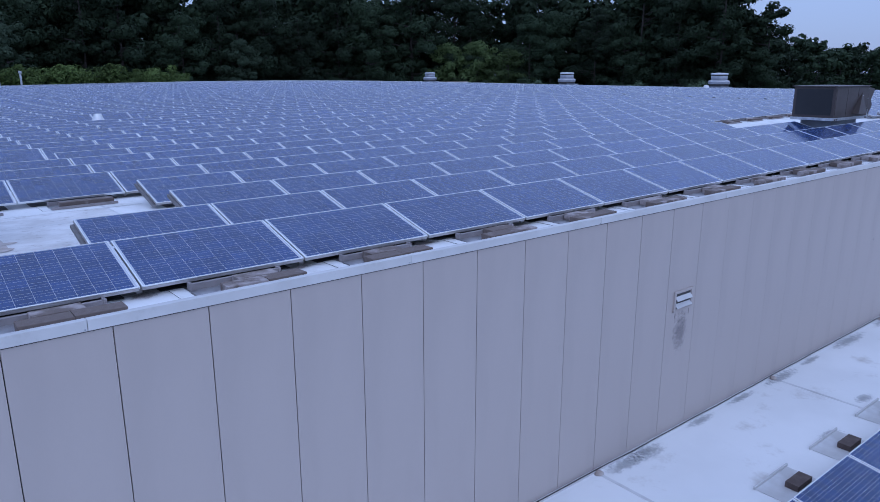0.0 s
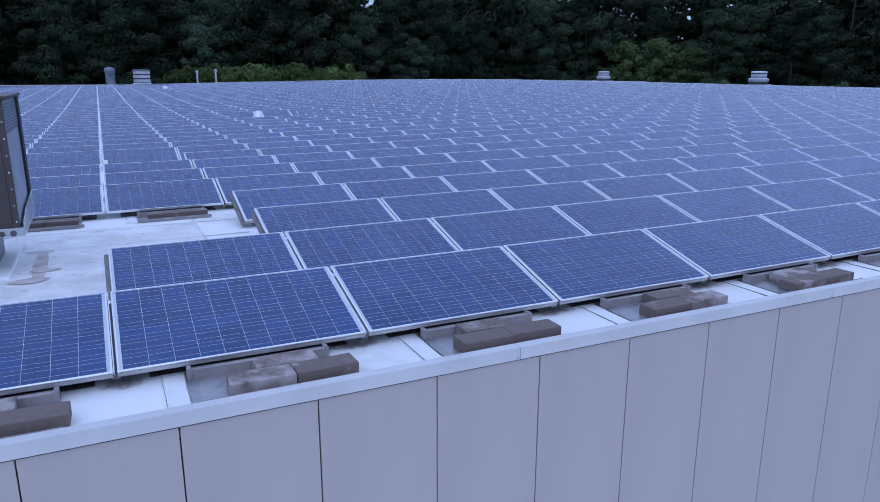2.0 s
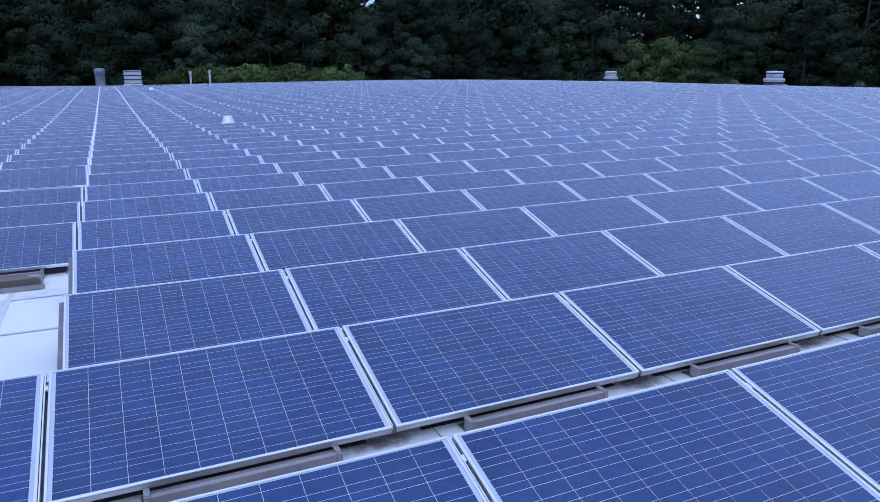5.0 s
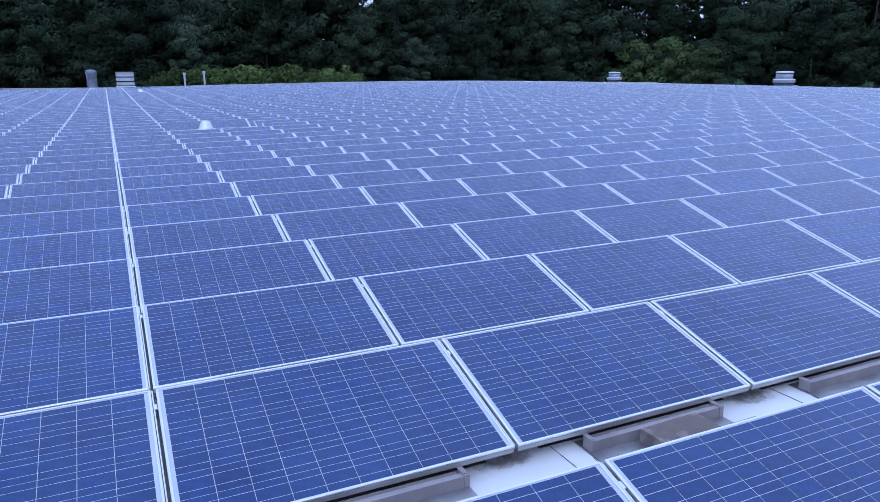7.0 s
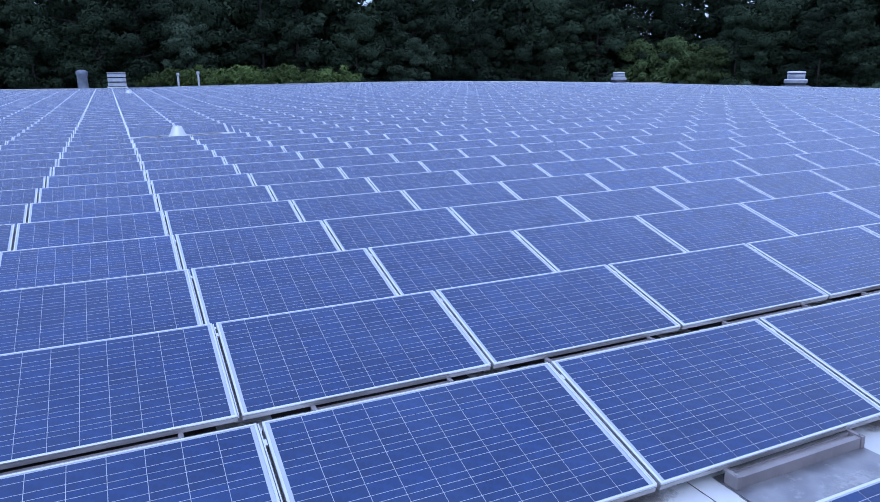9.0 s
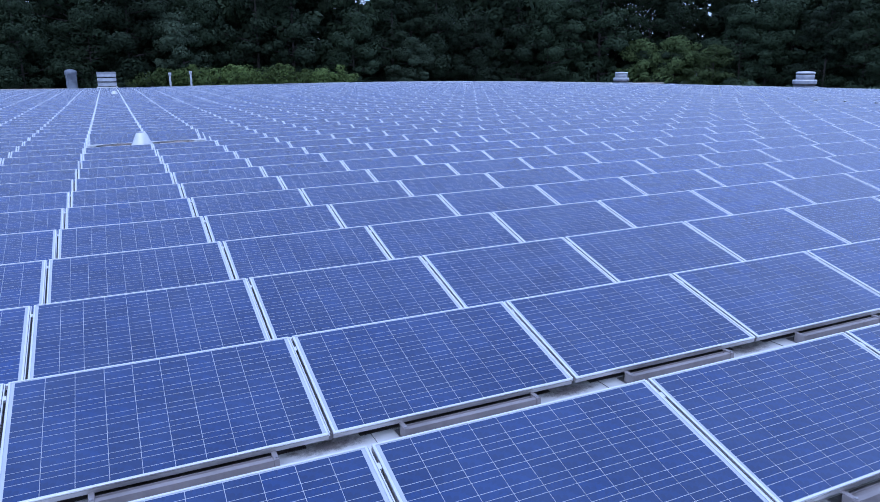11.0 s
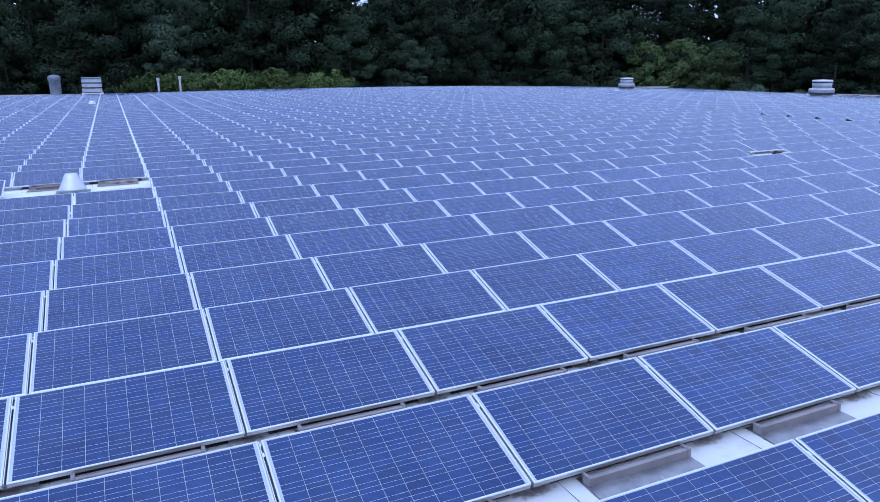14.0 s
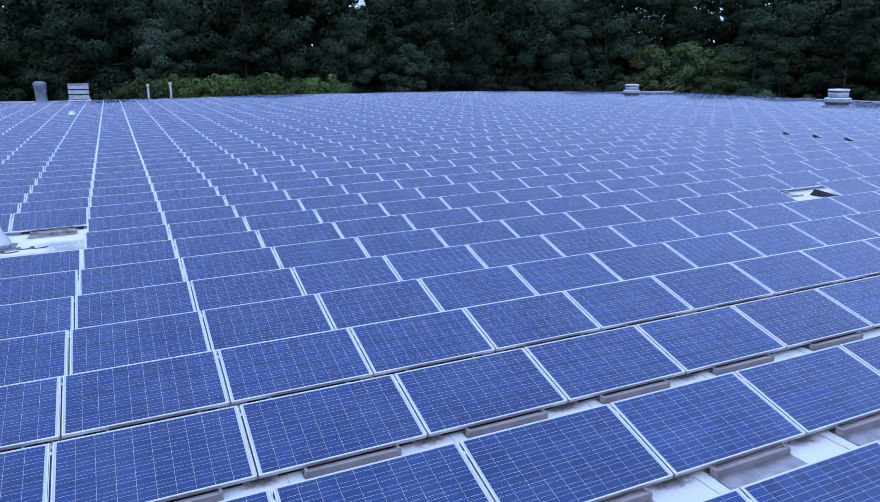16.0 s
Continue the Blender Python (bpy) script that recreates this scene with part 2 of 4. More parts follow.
MOULD = smudge_material("brown_mould", (0.16, 0.125, 0.115), 0.62)
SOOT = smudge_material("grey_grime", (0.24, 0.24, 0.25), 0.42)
STREAK = smudge_material("rinsed_streak", (0.30, 0.275, 0.28), 0.45)
LIME = smudge_material("white_lime_bloom", (0.66, 0.65, 0.65), 0.55)
GROUND = surface("grass_ground", (0.035, 0.055, 0.022), (0.06, 0.07, 0.03), scale=0.3, fine=8, rough=0.95, bump=0.5)
BARK = surface("bark", (0.045, 0.038, 0.032), (0.028, 0.024, 0.021), scale=4, fine=30, rough=0.95, bump=0.8)
PLASTIC = surface("white_plastic", (0.75, 0.75, 0.74), (0.68, 0.68, 0.67), rough=0.4, bump=0.02)


def leaf_material(name, dark, light):
    m, n, l, p = material(name)
    geo = n.new("ShaderNodeNewGeometry")
    info = n.new("ShaderNodeObjectInfo")
    ramp = n.new("ShaderNodeValToRGB")
    ramp.color_ramp.elements[0].color, ramp.color_ramp.elements[1].color = rgb(dark), rgb(light)
    l.new(geo.outputs["Random Per Island"], ramp.inputs["Fac"])
    hsv = n.new("ShaderNodeHueSaturation")
    r = n.new("ShaderNodeMapRange")
    r.inputs["To Min"].default_value, r.inputs["To Max"].default_value = 0.65, 1.6
    l.new(info.outputs["Random"], r.inputs["Value"])
    l.new(r.outputs["Result"], hsv.inputs["Value"])
    l.new(ramp.outputs["Color"], hsv.inputs["Color"])
    l.new(hsv.outputs["Color"], p.inputs["Base Color"])
    p.inputs["Roughness"].default_value = 0.8
    p.inputs["Specular IOR Level"].default_value = 0.12
    return m


LEAF = leaf_material("oak_leaves", (0.016, 0.027, 0.015), (0.030, 0.046, 0.024))
LEAF_PALE = leaf_material("pale_leaves", (0.052, 0.080, 0.030), (0.092, 0.130, 0.046))
LEAF_MID = leaf_material("grey_green_leaves", (0.042, 0.066, 0.040), (0.078, 0.110, 0.066))
LEAF_BUSH = leaf_material("shrub_leaves", (0.038, 0.062, 0.018), (0.088, 0.124, 0.036))

# ---- plan ----
LP, RP, TILT, PL, PW = 1.6877, 1.6445, radians(16.04), 1.662, 0.992   # panel pitch along a row, row pitch, tilt, panel size
ROOF_DROP = 0.115                                                    # roof below the low panel edge
SHAPE = ((1, 0, -0.062), (0, 1, -1.113), (2, 0, 1.404), (1, 1, 1.986), (0, 2, 1.026), (3, 0, -1.378), (2, 1, -1.058), (1, 2, -1.121), (0, 3, -0.173),
         (4, 0, 0.323), (3, 1, 0.026), (2, 2, 0.416), (1, 3, 0.146), (0, 4, -0.036))


def level(x, y):
    """Height of the low panel edges over the gently warped roof."""
    u, v = min(max(x, -12.0), 94.0) / 50, min(max(y, 0.0), 107.0) / 50
    return sum(c * u ** a * v ** b for a, b, c in SHAPE)


def roof_z(x, y):
    return level(x, y) - ROOF_DROP


# ---- mesh helpers ----
def part(name, bm, mat, parent=None, label="", smooth=False):
    me = bpy.data.meshes.new(name)
    if smooth:
        for f in bm.faces:
            f.smooth = True
    bm.to_mesh(me)
    bm.free()
    for k in (mat if isinstance(mat, (list, tuple)) else [mat]):
        me.materials.append(k)
    ob = new(name, me)
    if parent:
        ob.parent = parent
    if label:
        tagged(ob, label)
    return ob


def empty(name, m=None):
    ob = new(name)
    ob.empty_display_size = 0.2
    if m is not None:
        ob.matrix_basis = m
    return ob


def box(bm, x0, x1, y0, y1, z0, z1, bevel=0.0, mat=0):
    r = bmesh.ops.create_cube(bm, size=1.0)
    vs = r["verts"]
    for v in vs:
        v.co = Vector(((x0 + x1) / 2 + v.co.x * (x1 - x0), (y0 + y1) / 2 + v.co.y * (y1 - y0), (z0 + z1) / 2 + v.co.z * (z1 - z0)))
    fs = {f for v in vs for f in v.link_faces}
    for f in fs:
        f.material_index = mat
    if bevel:
        es = {e for v in vs for e in v.link_edges}
        bmesh.ops.bevel(bm, geom=list(es), offset=bevel, segments=2, affect="EDGES", profile=0.6)
    return bm


def boxes(*args, bevel=0.0):
    bm = bmesh.new()
    for a in args:
        box(bm, *a, bevel=bevel)
    return bm


def turned(profile, steps=32, cap=True):
    """A body of revolution from (radius, height) pairs."""
    bm = bmesh.new()
    rings = [[bm.verts.new((r * math.cos(2 * math.pi * k / steps), r * math.sin(2 * math.pi * k / steps), z)) for k in range(steps)] for r, z in profile]
    for a, b in zip(rings, rings[1:]):
        for k in range(steps):
            bm.faces.new((a[k], a[(k + 1) % steps], b[(k + 1) % steps], b[k]))
    if cap:
        bm.faces.new(rings[-1])
        bm.faces.new(rings[0][::-1])
    bmesh.ops.recalc_face_normals(bm, faces=bm.faces[:])
    return bm

# ---- ground, roofs and walls ----
X0, X1, Y1 = -40.0, 99.0, 110.0          # extent of the upper roof
WALL_Y, LOW_Z, GROUND_Z = -0.88, -3.70, -8.5

bm = bmesh.new()
bmesh.ops.create_grid(bm, x_segments=40, y_segments=40, size=900)
for v in bm.verts:
    v.co.z = GROUND_Z
tagged(part("ground", bm, GROUND), "dark grass ground round the building", "ground", kind="structure")

bm = bmesh.new()
nx, ny = 100, 80
grid = []
for b in range(ny + 1):
    y = WALL_Y + 0.17 + (Y1 - WALL_Y - 0.17) * (b / ny) ** 1.5
    grid.append([bm.verts.new((X0 + (X1 - X0) * a / nx, y, roof_z(X0 + (X1 - X0) * a / nx, y))) for a in range(nx + 1)])
for b in range(ny):
    for a in range(nx):
        bm.faces.new((grid[b][a], grid[b][a + 1], grid[b + 1][a + 1], grid[b + 1][a]))
roof = tagged(part("roof", bm, MEMBRANE, smooth=True), "weathered white membrane roof under the solar array", "roof", kind="structure")

bm = boxes((X0, X1, WALL_Y + 0.03, WALL_Y + 0.168, GROUND_Z, -0.115))
wall_south = tagged(part("wall_south", bm, JOINT), "beige vertical sheet cladding with dark joints above the lower roof", "wall", kind="structure")
bm = boxes((X0, X0 + 0.2, WALL_Y + 0.16, Y1, GROUND_Z, -0.4), (X1 - 0.2, X1, WALL_Y + 0.16, Y1, GROUND_Z, -0.4), (X0 + 0.2, X1 - 0.2, Y1 - 0.2, Y1, GROUND_Z, 0.1))
tagged(part("wall_outer", bm, WALL), "beige outer walls of the flat building", "wall", kind="structure")

# cladding sheets, each a piece of its own
SHEET_W = 0.772
bm = bmesh.new()
box(bm, 0.004, SHEET_W - 0.004, WALL_Y, WALL_Y + 0.028, LOW_Z - 0.02, -0.014, bevel=0.003)
first = part("cladding_panel", bm, WALL, wall_south)
bm = bmesh.new()
box(bm, 0.0008, SHEET_W - 0.0008, WALL_Y, WALL_Y + 0.028, LOW_Z - 0.02, -0.014, bevel=0.0015)
tight = part("cladding_panel", bm, WALL, wall_south)      # beyond the louvre the joints close up
k0 = -16
first.location.x = 0.151 + k0 * SHEET_W
tight.location.x = 0.151 + 8 * SHEET_W
for k in [q for q in range(k0 + 1, 106) if q != 8]:
    c = (first if k < 8 else tight).copy()
    scene.collection.objects.link(c)
    c.parent = wall_south
    c.location.x = 0.151 + k * SHEET_W

# coping in lengths, lapped
LEN = 3.10
bm = bmesh.new()
box(bm, 0.0, LEN - 0.003, WALL_Y - 0.018, WALL_Y + 0.056, -0.012, 0.078, bevel=0.005)
cop = part("coping", bm, CAP)
tagged(cop, "pale painted metal coping along the roof edge", "coping", kind="structure")
for k in range(-5, 28):
    c = cop.copy() if k > -5 else cop
    if k > -5:
        scene.collection.objects.link(c)
        c.location.z = 0.0
    c.location.x = 0.755 + k * LEN
    if -2 <= k <= 8:
        bm = turned([(0.006, 0.0), (0.006, 0.003), (0.003, 0.005)], 10)
        bmesh.ops.rotate(bm, verts=bm.verts[:], matrix=Matrix.Rotation(math.pi / 2, 3, "X"))
        bmesh.ops.translate(bm, verts=bm.verts[:], vec=(LEN - 0.022, WALL_Y - 0.0185, 0.004))
        part("rivet", bm, DULL, c)

# shadow line below the coping, made as a thin dark strip
tagged(part("coping_shadow", boxes((X0, X1, WALL_Y - 0.006, WALL_Y - 0.0005, -0.021, -0.0125)), JOINT), "dark strip standing for the shadow under the coping's drip edge", "joint", kind="structure")

# membrane turned up behind the coping
bm = bmesh.new()
q = [(WALL_Y + 0.060, -0.114), (WALL_Y + 0.060, 0.030), (WALL_Y + 0.075, 0.030), (WALL_Y + 0.110, -0.030), (WALL_Y + 0.200, -0.088), (WALL_Y + 0.200, -0.114)]
f, g = [bm.verts.new((X0, y, z)) for y, z in q], [bm.verts.new((X1, y, z)) for y, z in q]
bm.faces.new(f)
bm.faces.new(g[::-1])
for k in range(6):
    bm.faces.new((f[k], g[k], g[(k + 1) % 6], f[(k + 1) % 6]))
bmesh.ops.recalc_face_normals(bm, faces=bm.faces[:])
tagged(part("membrane_upstand", bm, MEMBRANE), "white membrane turned up behind the coping", "flashing", kind="structure")

# lower roof
bm = bmesh.new()
grid = [[bm.verts.new((X0 + (X1 - X0) * a / 60, -40 + (40 + WALL_Y) * b / 20, LOW_Z)) for a in range(61)] for b in range(21)]
for b in range(20):
    for a in range(60):
        bm.faces.new((grid[b][a], grid[b][a + 1], grid[b + 1][a + 1], grid[b + 1][a]))
lower = tagged(part("lower_roof", bm, MEMBRANE), "pale membrane of the lower roof with laps and stains", "roof", kind="structure")
tagged(part("lower_wall", boxes((X0, X1, -40.2, -40, GROUND_Z, LOW_Z)), WALL), "beige outer wall under the lower roof", "wall", kind="structure")

# ---- solar panels ----
FT, LIP = 0.044, 0.013                    # frame depth and lip


def frame_bm():
    bm = bmesh.new()
    o = [(0, 0), (PL, 0), (PL, PW), (0, PW)]
    i_ = [(LIP, LIP), (PL - LIP, LIP), (PL - LIP, PW - LIP), (LIP, PW - LIP)]
    top_o = [bm.verts.new((*p, 0)) for p in o]
    top_i = [bm.verts.new((*p, 0)) for p in i_]

    def ring(d, z):
        return [bm.verts.new((p[0] + (d if p[0] < 1 else -d), p[1] + (d if p[1] < 0.5 else -d), z)) for p in o]

    mid_o, groove_a, groove_b, mid_s, low_o = ring(0, -0.010), ring(0.005, -0.0105), ring(0.005, -0.0150), ring(0.001, -0.0155), ring(0.001, -FT)
    low_i = [bm.verts.new((*p, -0.006)) for p in i_]
    bot_i = [bm.verts.new((p[0] + (0.012 if p[0] < 1 else -0.012), p[1] + (0.012 if p[1] < 0.5 else -0.012), -FT)) for p in i_]
    for k in range(4):
        n_ = (k + 1) % 4
        bm.faces.new((top_o[k], top_o[n_], top_i[n_], top_i[k]))
        bm.faces.new((mid_o[k], mid_o[n_], top_o[n_], top_o[k]))
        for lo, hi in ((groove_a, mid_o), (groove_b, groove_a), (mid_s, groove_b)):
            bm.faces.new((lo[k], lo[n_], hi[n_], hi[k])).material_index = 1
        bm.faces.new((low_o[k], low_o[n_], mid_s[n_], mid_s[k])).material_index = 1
        bm.faces.new((top_i[k], top_i[n_], low_i[n_], low_i[k]))
        bm.faces.new((low_o[k], low_o[n_], bot_i[n_], bot_i[k])[::-1])
    bmesh.ops.bevel(bm, geom=[e for e in bm.edges if e.verts[0] in top_o and e.verts[1] in top_o], offset=0.0025, segments=1, affect="EDGES")
    bmesh.ops.recalc_face_normals(bm, faces=bm.faces[:])
    return bm


CW, GAP = 0.1568, 0.0028
MX = (PL - 10 * CW - 9 * GAP) / 2
MY = (PW - 6 * CW - 5 * GAP) / 2


def cell_quads():
    q = []
    for a in range(10):
        for b in range(6):
            x, y = MX + a * (CW + GAP), MY + b * (CW + GAP)
            q.append((x, x + CW, y, y + CW))
    return q


def bus_quads():
    q = []
    for b in range(6):
        for f in (0.27, 0.73):
            y = MY + b * (CW + GAP) + CW * f
            q.append((MX, PL - MX, y - 0.0012, y + 0.0012))
    return q


def quads_bm(quads, z):
    bm = bmesh.new()
    for x0, x1, y0, y1 in quads:
        bm.faces.new([bm.verts.new(p) for p in ((x0, y0, z), (x1, y0, z), (x1, y1, z), (x0, y1, z))])
    return bm


def back_bm():
    return quads_bm([(LIP, PL - LIP, LIP, PW - LIP)], -0.0050)


def panel_matrix(i, j):
    x, y = i * LP + (LP - PL) / 2 + (0.55 if i >= 22 else 0.0), j * RP   # the field breaks at the roof's ridge
    xm, ym = x + PL / 2, y + 0.48
    zx = (level(xm + 1, ym) - level(xm - 1, ym)) / 2
    zy = (level(xm, ym + 1) - level(xm, ym - 1)) / 2
    ex = Vector((1, 0, zx)).normalized()
    ey = Vector((0, math.cos(TILT), math.sin(TILT) + zy * math.cos(TILT))).normalized()
    ez = ex.cross(ey).normalized()
    ey = ez.cross(ex)
    p = Vector((x, y, level(xm, y) - zx * PL / 2))
    return Matrix(((ex.x, ey.x, ez.x, p.x), (ex.y, ey.y, ez.y, p.y), (ex.z, ey.z, ez.z, p.z), (0, 0, 0, 1)))


def missing(i, j):
    """Where the array leaves room for plant, vents and paths."""
    if j == 1 and i < -1:
        return i > -9
    if j in (2, 3) and i < 0:
        return i > -9
    if j == 7 and i < 0:
        return i > -12
    if j in (16, 17) and i in (2, 3):
        return True
    if (i, j) == (14, 14):
        return True
    if (j == 2 and 12 <= i <= 15) or (j == 3 and 11 <= i <= 16) or (j == 4 and 12 <= i <= 16):
        return True
    return False


def near(i, j):
    return 0 <= j <= 13 and -2 + 0.30 * j <= i <= 17 + 0.1 * j


def panel(cells_apart):
    p = empty("solar_panel")
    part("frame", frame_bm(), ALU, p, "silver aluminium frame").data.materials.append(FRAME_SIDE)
    back = part("backsheet", back_bm(), BACKSHEET, p)
    if cells_apart:
        bm = quads_bm([(0, CW, 0, CW)], 0.0)
        c0 = None
        for x0, x1, y0, y1 in cell_quads():
            if c0 is None:
                c0 = c = part("cell", bm, CELL, back)
            else:
                c = c0.copy()
                scene.collection.objects.link(c)
                c.parent = back
            c.location = (x0, y0, -0.0042)
    else:
        tagged(part("laminate", quads_bm(cell_quads(), -0.0042), CELL, p, "blue polycrystalline laminate"), kind="stuff")
    tagged(part("busbar_grid", quads_bm(bus_quads(), -0.0036), BUSBAR, p), kind="stuff")
    for x in (0.40, 1.25):
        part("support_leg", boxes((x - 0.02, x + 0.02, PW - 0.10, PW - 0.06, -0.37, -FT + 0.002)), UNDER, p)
    # rail added below the seam so that the gap reads as shaded
    part("seam_shade_rail", boxes((-0.040, 0.014, 0.05, PW - 0.02, -0.100, -FT - 0.012)), UNDER, p, "dark rail added under the seam to shade the gap")
    part("seam_strip", boxes((PL + 0.0035, PL + 0.0100, 0.012, PW - 0.004, -0.030, -0.005)), ALU, p, "narrow aluminium strip in the seam")
    part("clamp", boxes((PL + 0.0100, PL + 0.0225, PW - 0.16, PW - 0.12, -0.020, -0.006)), ALU, p)
    # unseen sheet added behind the high edge, blocking light from under the panel
    c, sn = math.cos(TILT), math.sin(TILT)
    dy, dz = 0.20, -(PW * sn + ROOF_DROP - 0.055)
    y2, z2 = PW - 0.004 + dy * c + dz * sn, -FT + dz * c - dy * sn
    bm = bmesh.new()
    q = [(PW - 0.010, -FT - 0.001), (y2, z2), (y2 + 0.002, z2 - 0.001), (PW - 0.007, -FT - 0.001)]
    f, g = [bm.verts.new((0.0, y, z)) for y, z in q], [bm.verts.new((PL, y, z)) for y, z in q]
    bm.faces.new(f)
    bm.faces.new(g[::-1])
    for k in range(4):
        bm.faces.new((f[k], g[k], g[(k + 1) % 4], f[(k + 1) % 4]))
    bmesh.ops.recalc_face_normals(bm, faces=bm.faces[:])
    part("wind_deflector", bm, UNDER, p, "added dark sheet behind the panel that keeps light from under it")
    return tagged(p, "blue polycrystalline solar panel in a silver frame, tilted in its row", "solar panel", "rows of solar panels on the roof")


def closest(i, j):
    return j <= 10 and 0.3 * j - 0.6 <= i <= 0.3 * j + 3.4


solar, solar_close = panel(False), panel(True)
spots = [(i, j) for j in range(0, 64) for i in range(-20, 57) if not missing(i, j) and i * LP > -9.0 - 0.22 * j * RP]
placed = set()
for i, j in spots:
    if near(i, j):
        kind = solar_close if closest(i, j) else solar
        if kind in placed:
            made = copy_thing(kind, panel_matrix(i, j))
            if missing(i - 1, j):      # the first panel of a row is open behind
                for o in [o for o in made.children if o.name.startswith("wind_deflector")]:
                    bpy.data.objects.remove(o)
        else:
            kind.matrix_basis = panel_matrix(i, j)
            placed.add(kind)


def field(name, where, detail):
    """Many far panels as one body: frame faces, backsheet, cells and, where near enough, busbars."""
    verts, mats = [], []
    z = 0.0
    o = [(0, 0), (PL, 0), (PL, PW), (0, PW)]
    n_ = [(LIP, LIP), (PL - LIP, LIP), (PL - LIP, PW - LIP), (LIP, PW - LIP)]
    for k in range(4):
        a, b = k, (k + 1) % 4
        verts += [(*o[a], 0), (*o[b], 0), (*n_[b], 0), (*n_[a], 0)]
        verts += [(*o[a], -0.7 * FT), (*o[b], -0.7 * FT), (*o[b], 0), (*o[a], 0)]
        mats += [0, 0]
    verts += [(LIP, LIP, -0.005), (PL - LIP, LIP, -0.005), (PL - LIP, PW - LIP, -0.005), (LIP, PW - LIP, -0.005)]
    mats += [1]
    for x0, x1, y0, y1 in cell_quads():
        verts += [(x0, y0, -0.0035), (x1, y0, -0.0035), (x1, y1, -0.0035), (x0, y1, -0.0035)]
        mats += [2]
    if detail:
        for x0, x1, y0, y1 in bus_quads():
            verts += [(x0, y0, -0.002), (x1, y0, -0.002), (x1, y1, -0.002), (x0, y1, -0.002)]
            mats += [3]
    base = np.array(verts)
    co = np.concatenate([base @ np.array(m.to_3x3()).T + np.array(m.translation) for m in (panel_matrix(i, j) for i, j in where)])
    nf = len(mats) * len(where)
    me = bpy.data.meshes.new(name)
    me.vertices.add(len(co))
    me.vertices.foreach_set("co", co.ravel().astype(np.float32))
    me.loops.add(len(co))
    me.loops.foreach_set("vertex_index", np.arange(len(co), dtype=np.int32))
    me.polygons.add(nf)
    me.polygons.foreach_set("loop_start", np.arange(0, 4 * nf, 4, dtype=np.int32))
    me.polygons.foreach_set("material_index", np.tile(np.array(mats, dtype=np.int32), len(where)))
    for k in (ALU, BACKSHEET, CELL, BUSBAR):
        me.materials.append(k)
    me.update(calc_edges=True)
    me.validate()
    return new(name, me)


far = [s for s in spots if not near(*s)]
tagged(field("solar_panel_field", [s for s in far if s[1] <= 26 and s[0] < 26], True), "far rows of blue solar panels filling the roof", "solar panels", kind="stuff")
tagged(field("solar_panel_field", [s for s in far if not (s[1] <= 26 and s[0] < 26)], False), "most distant rows of blue solar panels towards the trees", "solar panels", kind="stuff")

# open ends of the rows at the ridge gap and beside the single gap, their shade drawn as dark sheet
bm = bmesh.new()
for i, j in [(22, j) for j in range(4, 22)] + [(15, 14)]:
    m = panel_matrix(i, j)
    a, b = m @ Vector((0.004, 0.01, -0.03)), m @ Vector((0.004, PW - 0.01, -0.20 if i == 15 else -0.07))
    vs = [bm.verts.new(p) for p in (a, b, (b.x, b.y + 0.15, roof_z(b.x, b.y)), (a.x, a.y, roof_z(a.x, a.y)))]
    ws = [bm.verts.new((v.co.x + 0.012, v.co.y, v.co.z)) for v in vs]
    bm.faces.new(vs)
    bm.faces.new(ws[::-1])
    for k in range(4):
        bm.faces.new((vs[k], ws[k], ws[(k + 1) % 4], vs[(k + 1) % 4]))
bmesh.ops.recalc_face_normals(bm, faces=bm.faces[:])
tagged(part("row_end_shade", bm, DARKFIN), "dark sheets standing for the shade in the open row ends", "side skirt", kind="stuff")

# ---- ballast trays and blocks ----
tray = empty("ballast_tray")
part("pan", boxes((0.41, 1.37, -0.53, 0.06, 0.006, 0.010)), SHEET, tray, "dull galvanised sheet pan")
part("rail", boxes((0.451, 1.339, -0.080, -0.076, 0.010, 0.072), (0.451, 1.339, -0.076, -0.045, 0.068, 0.072), (0.451, 1.339, -0.045, -0.041, 0.048, 0.068), (0.451, 1.339, -0.041, -0.010, 0.048, 0.052), (0.451, 1.339, -0.010, -0.006, 0.048, 0.064)), RAIL, tray, "dark grey steel channel")
# near-black sheet added on the roof, standing for the shade below the panel
part("under_panel_shade", boxes((0.20, 1.56, 0.090, 1.05, 0.004, 0.008)), JOINT, tray, "dark sheet standing for the shade under the panel")
part("lip", boxes((0.40, 1.41, -0.534, -0.529, 0.006, 0.050), (0.40, 1.41, -0.529, -0.515, 0.010, 0.013)), RAIL, tray)
for x in (0.42, 1.34):
    part("bracket", boxes((x, x + 0.030, -0.086, -0.004, 0.010, 0.073), (x, x + 0.030, -0.086, 0.040, 0.073, 0.080), bevel=0.003), RAIL, tray)
    bm = turned([(0.009, 0.080), (0.009, 0.085), (0.004, 0.088)], 10)
    bmesh.ops.translate(bm, verts=bm.verts[:], vec=(x + 0.015, -0.066, 0.0))
    part("bolt", bm, SHEET, tray)
part("welded_strip", boxes((0.27, 0.405, -0.54, 0.10, 0.002, 0.005)), MEMBRANE, tray)
part("lap_edge", boxes((0.2675, 0.2690, -0.54, 0.10, 0.001, 0.004), (0.400, 0.4025, -0.50, -0.12, 0.0055, 0.0070)), JOINT, tray, "dark lifted edge of the lap")
tagged(tray, "galvanised ballast tray under the low edge of a solar panel", "ballast tray", "ballast trays along the panel rows")

bm = bmesh.new()
box(bm, -0.205, 0.205, -0.095, 0.095, 0.0, 0.088, bevel=0.006)
rng = random.Random(5)
block = part("concrete_block", bm, CONCRETE)
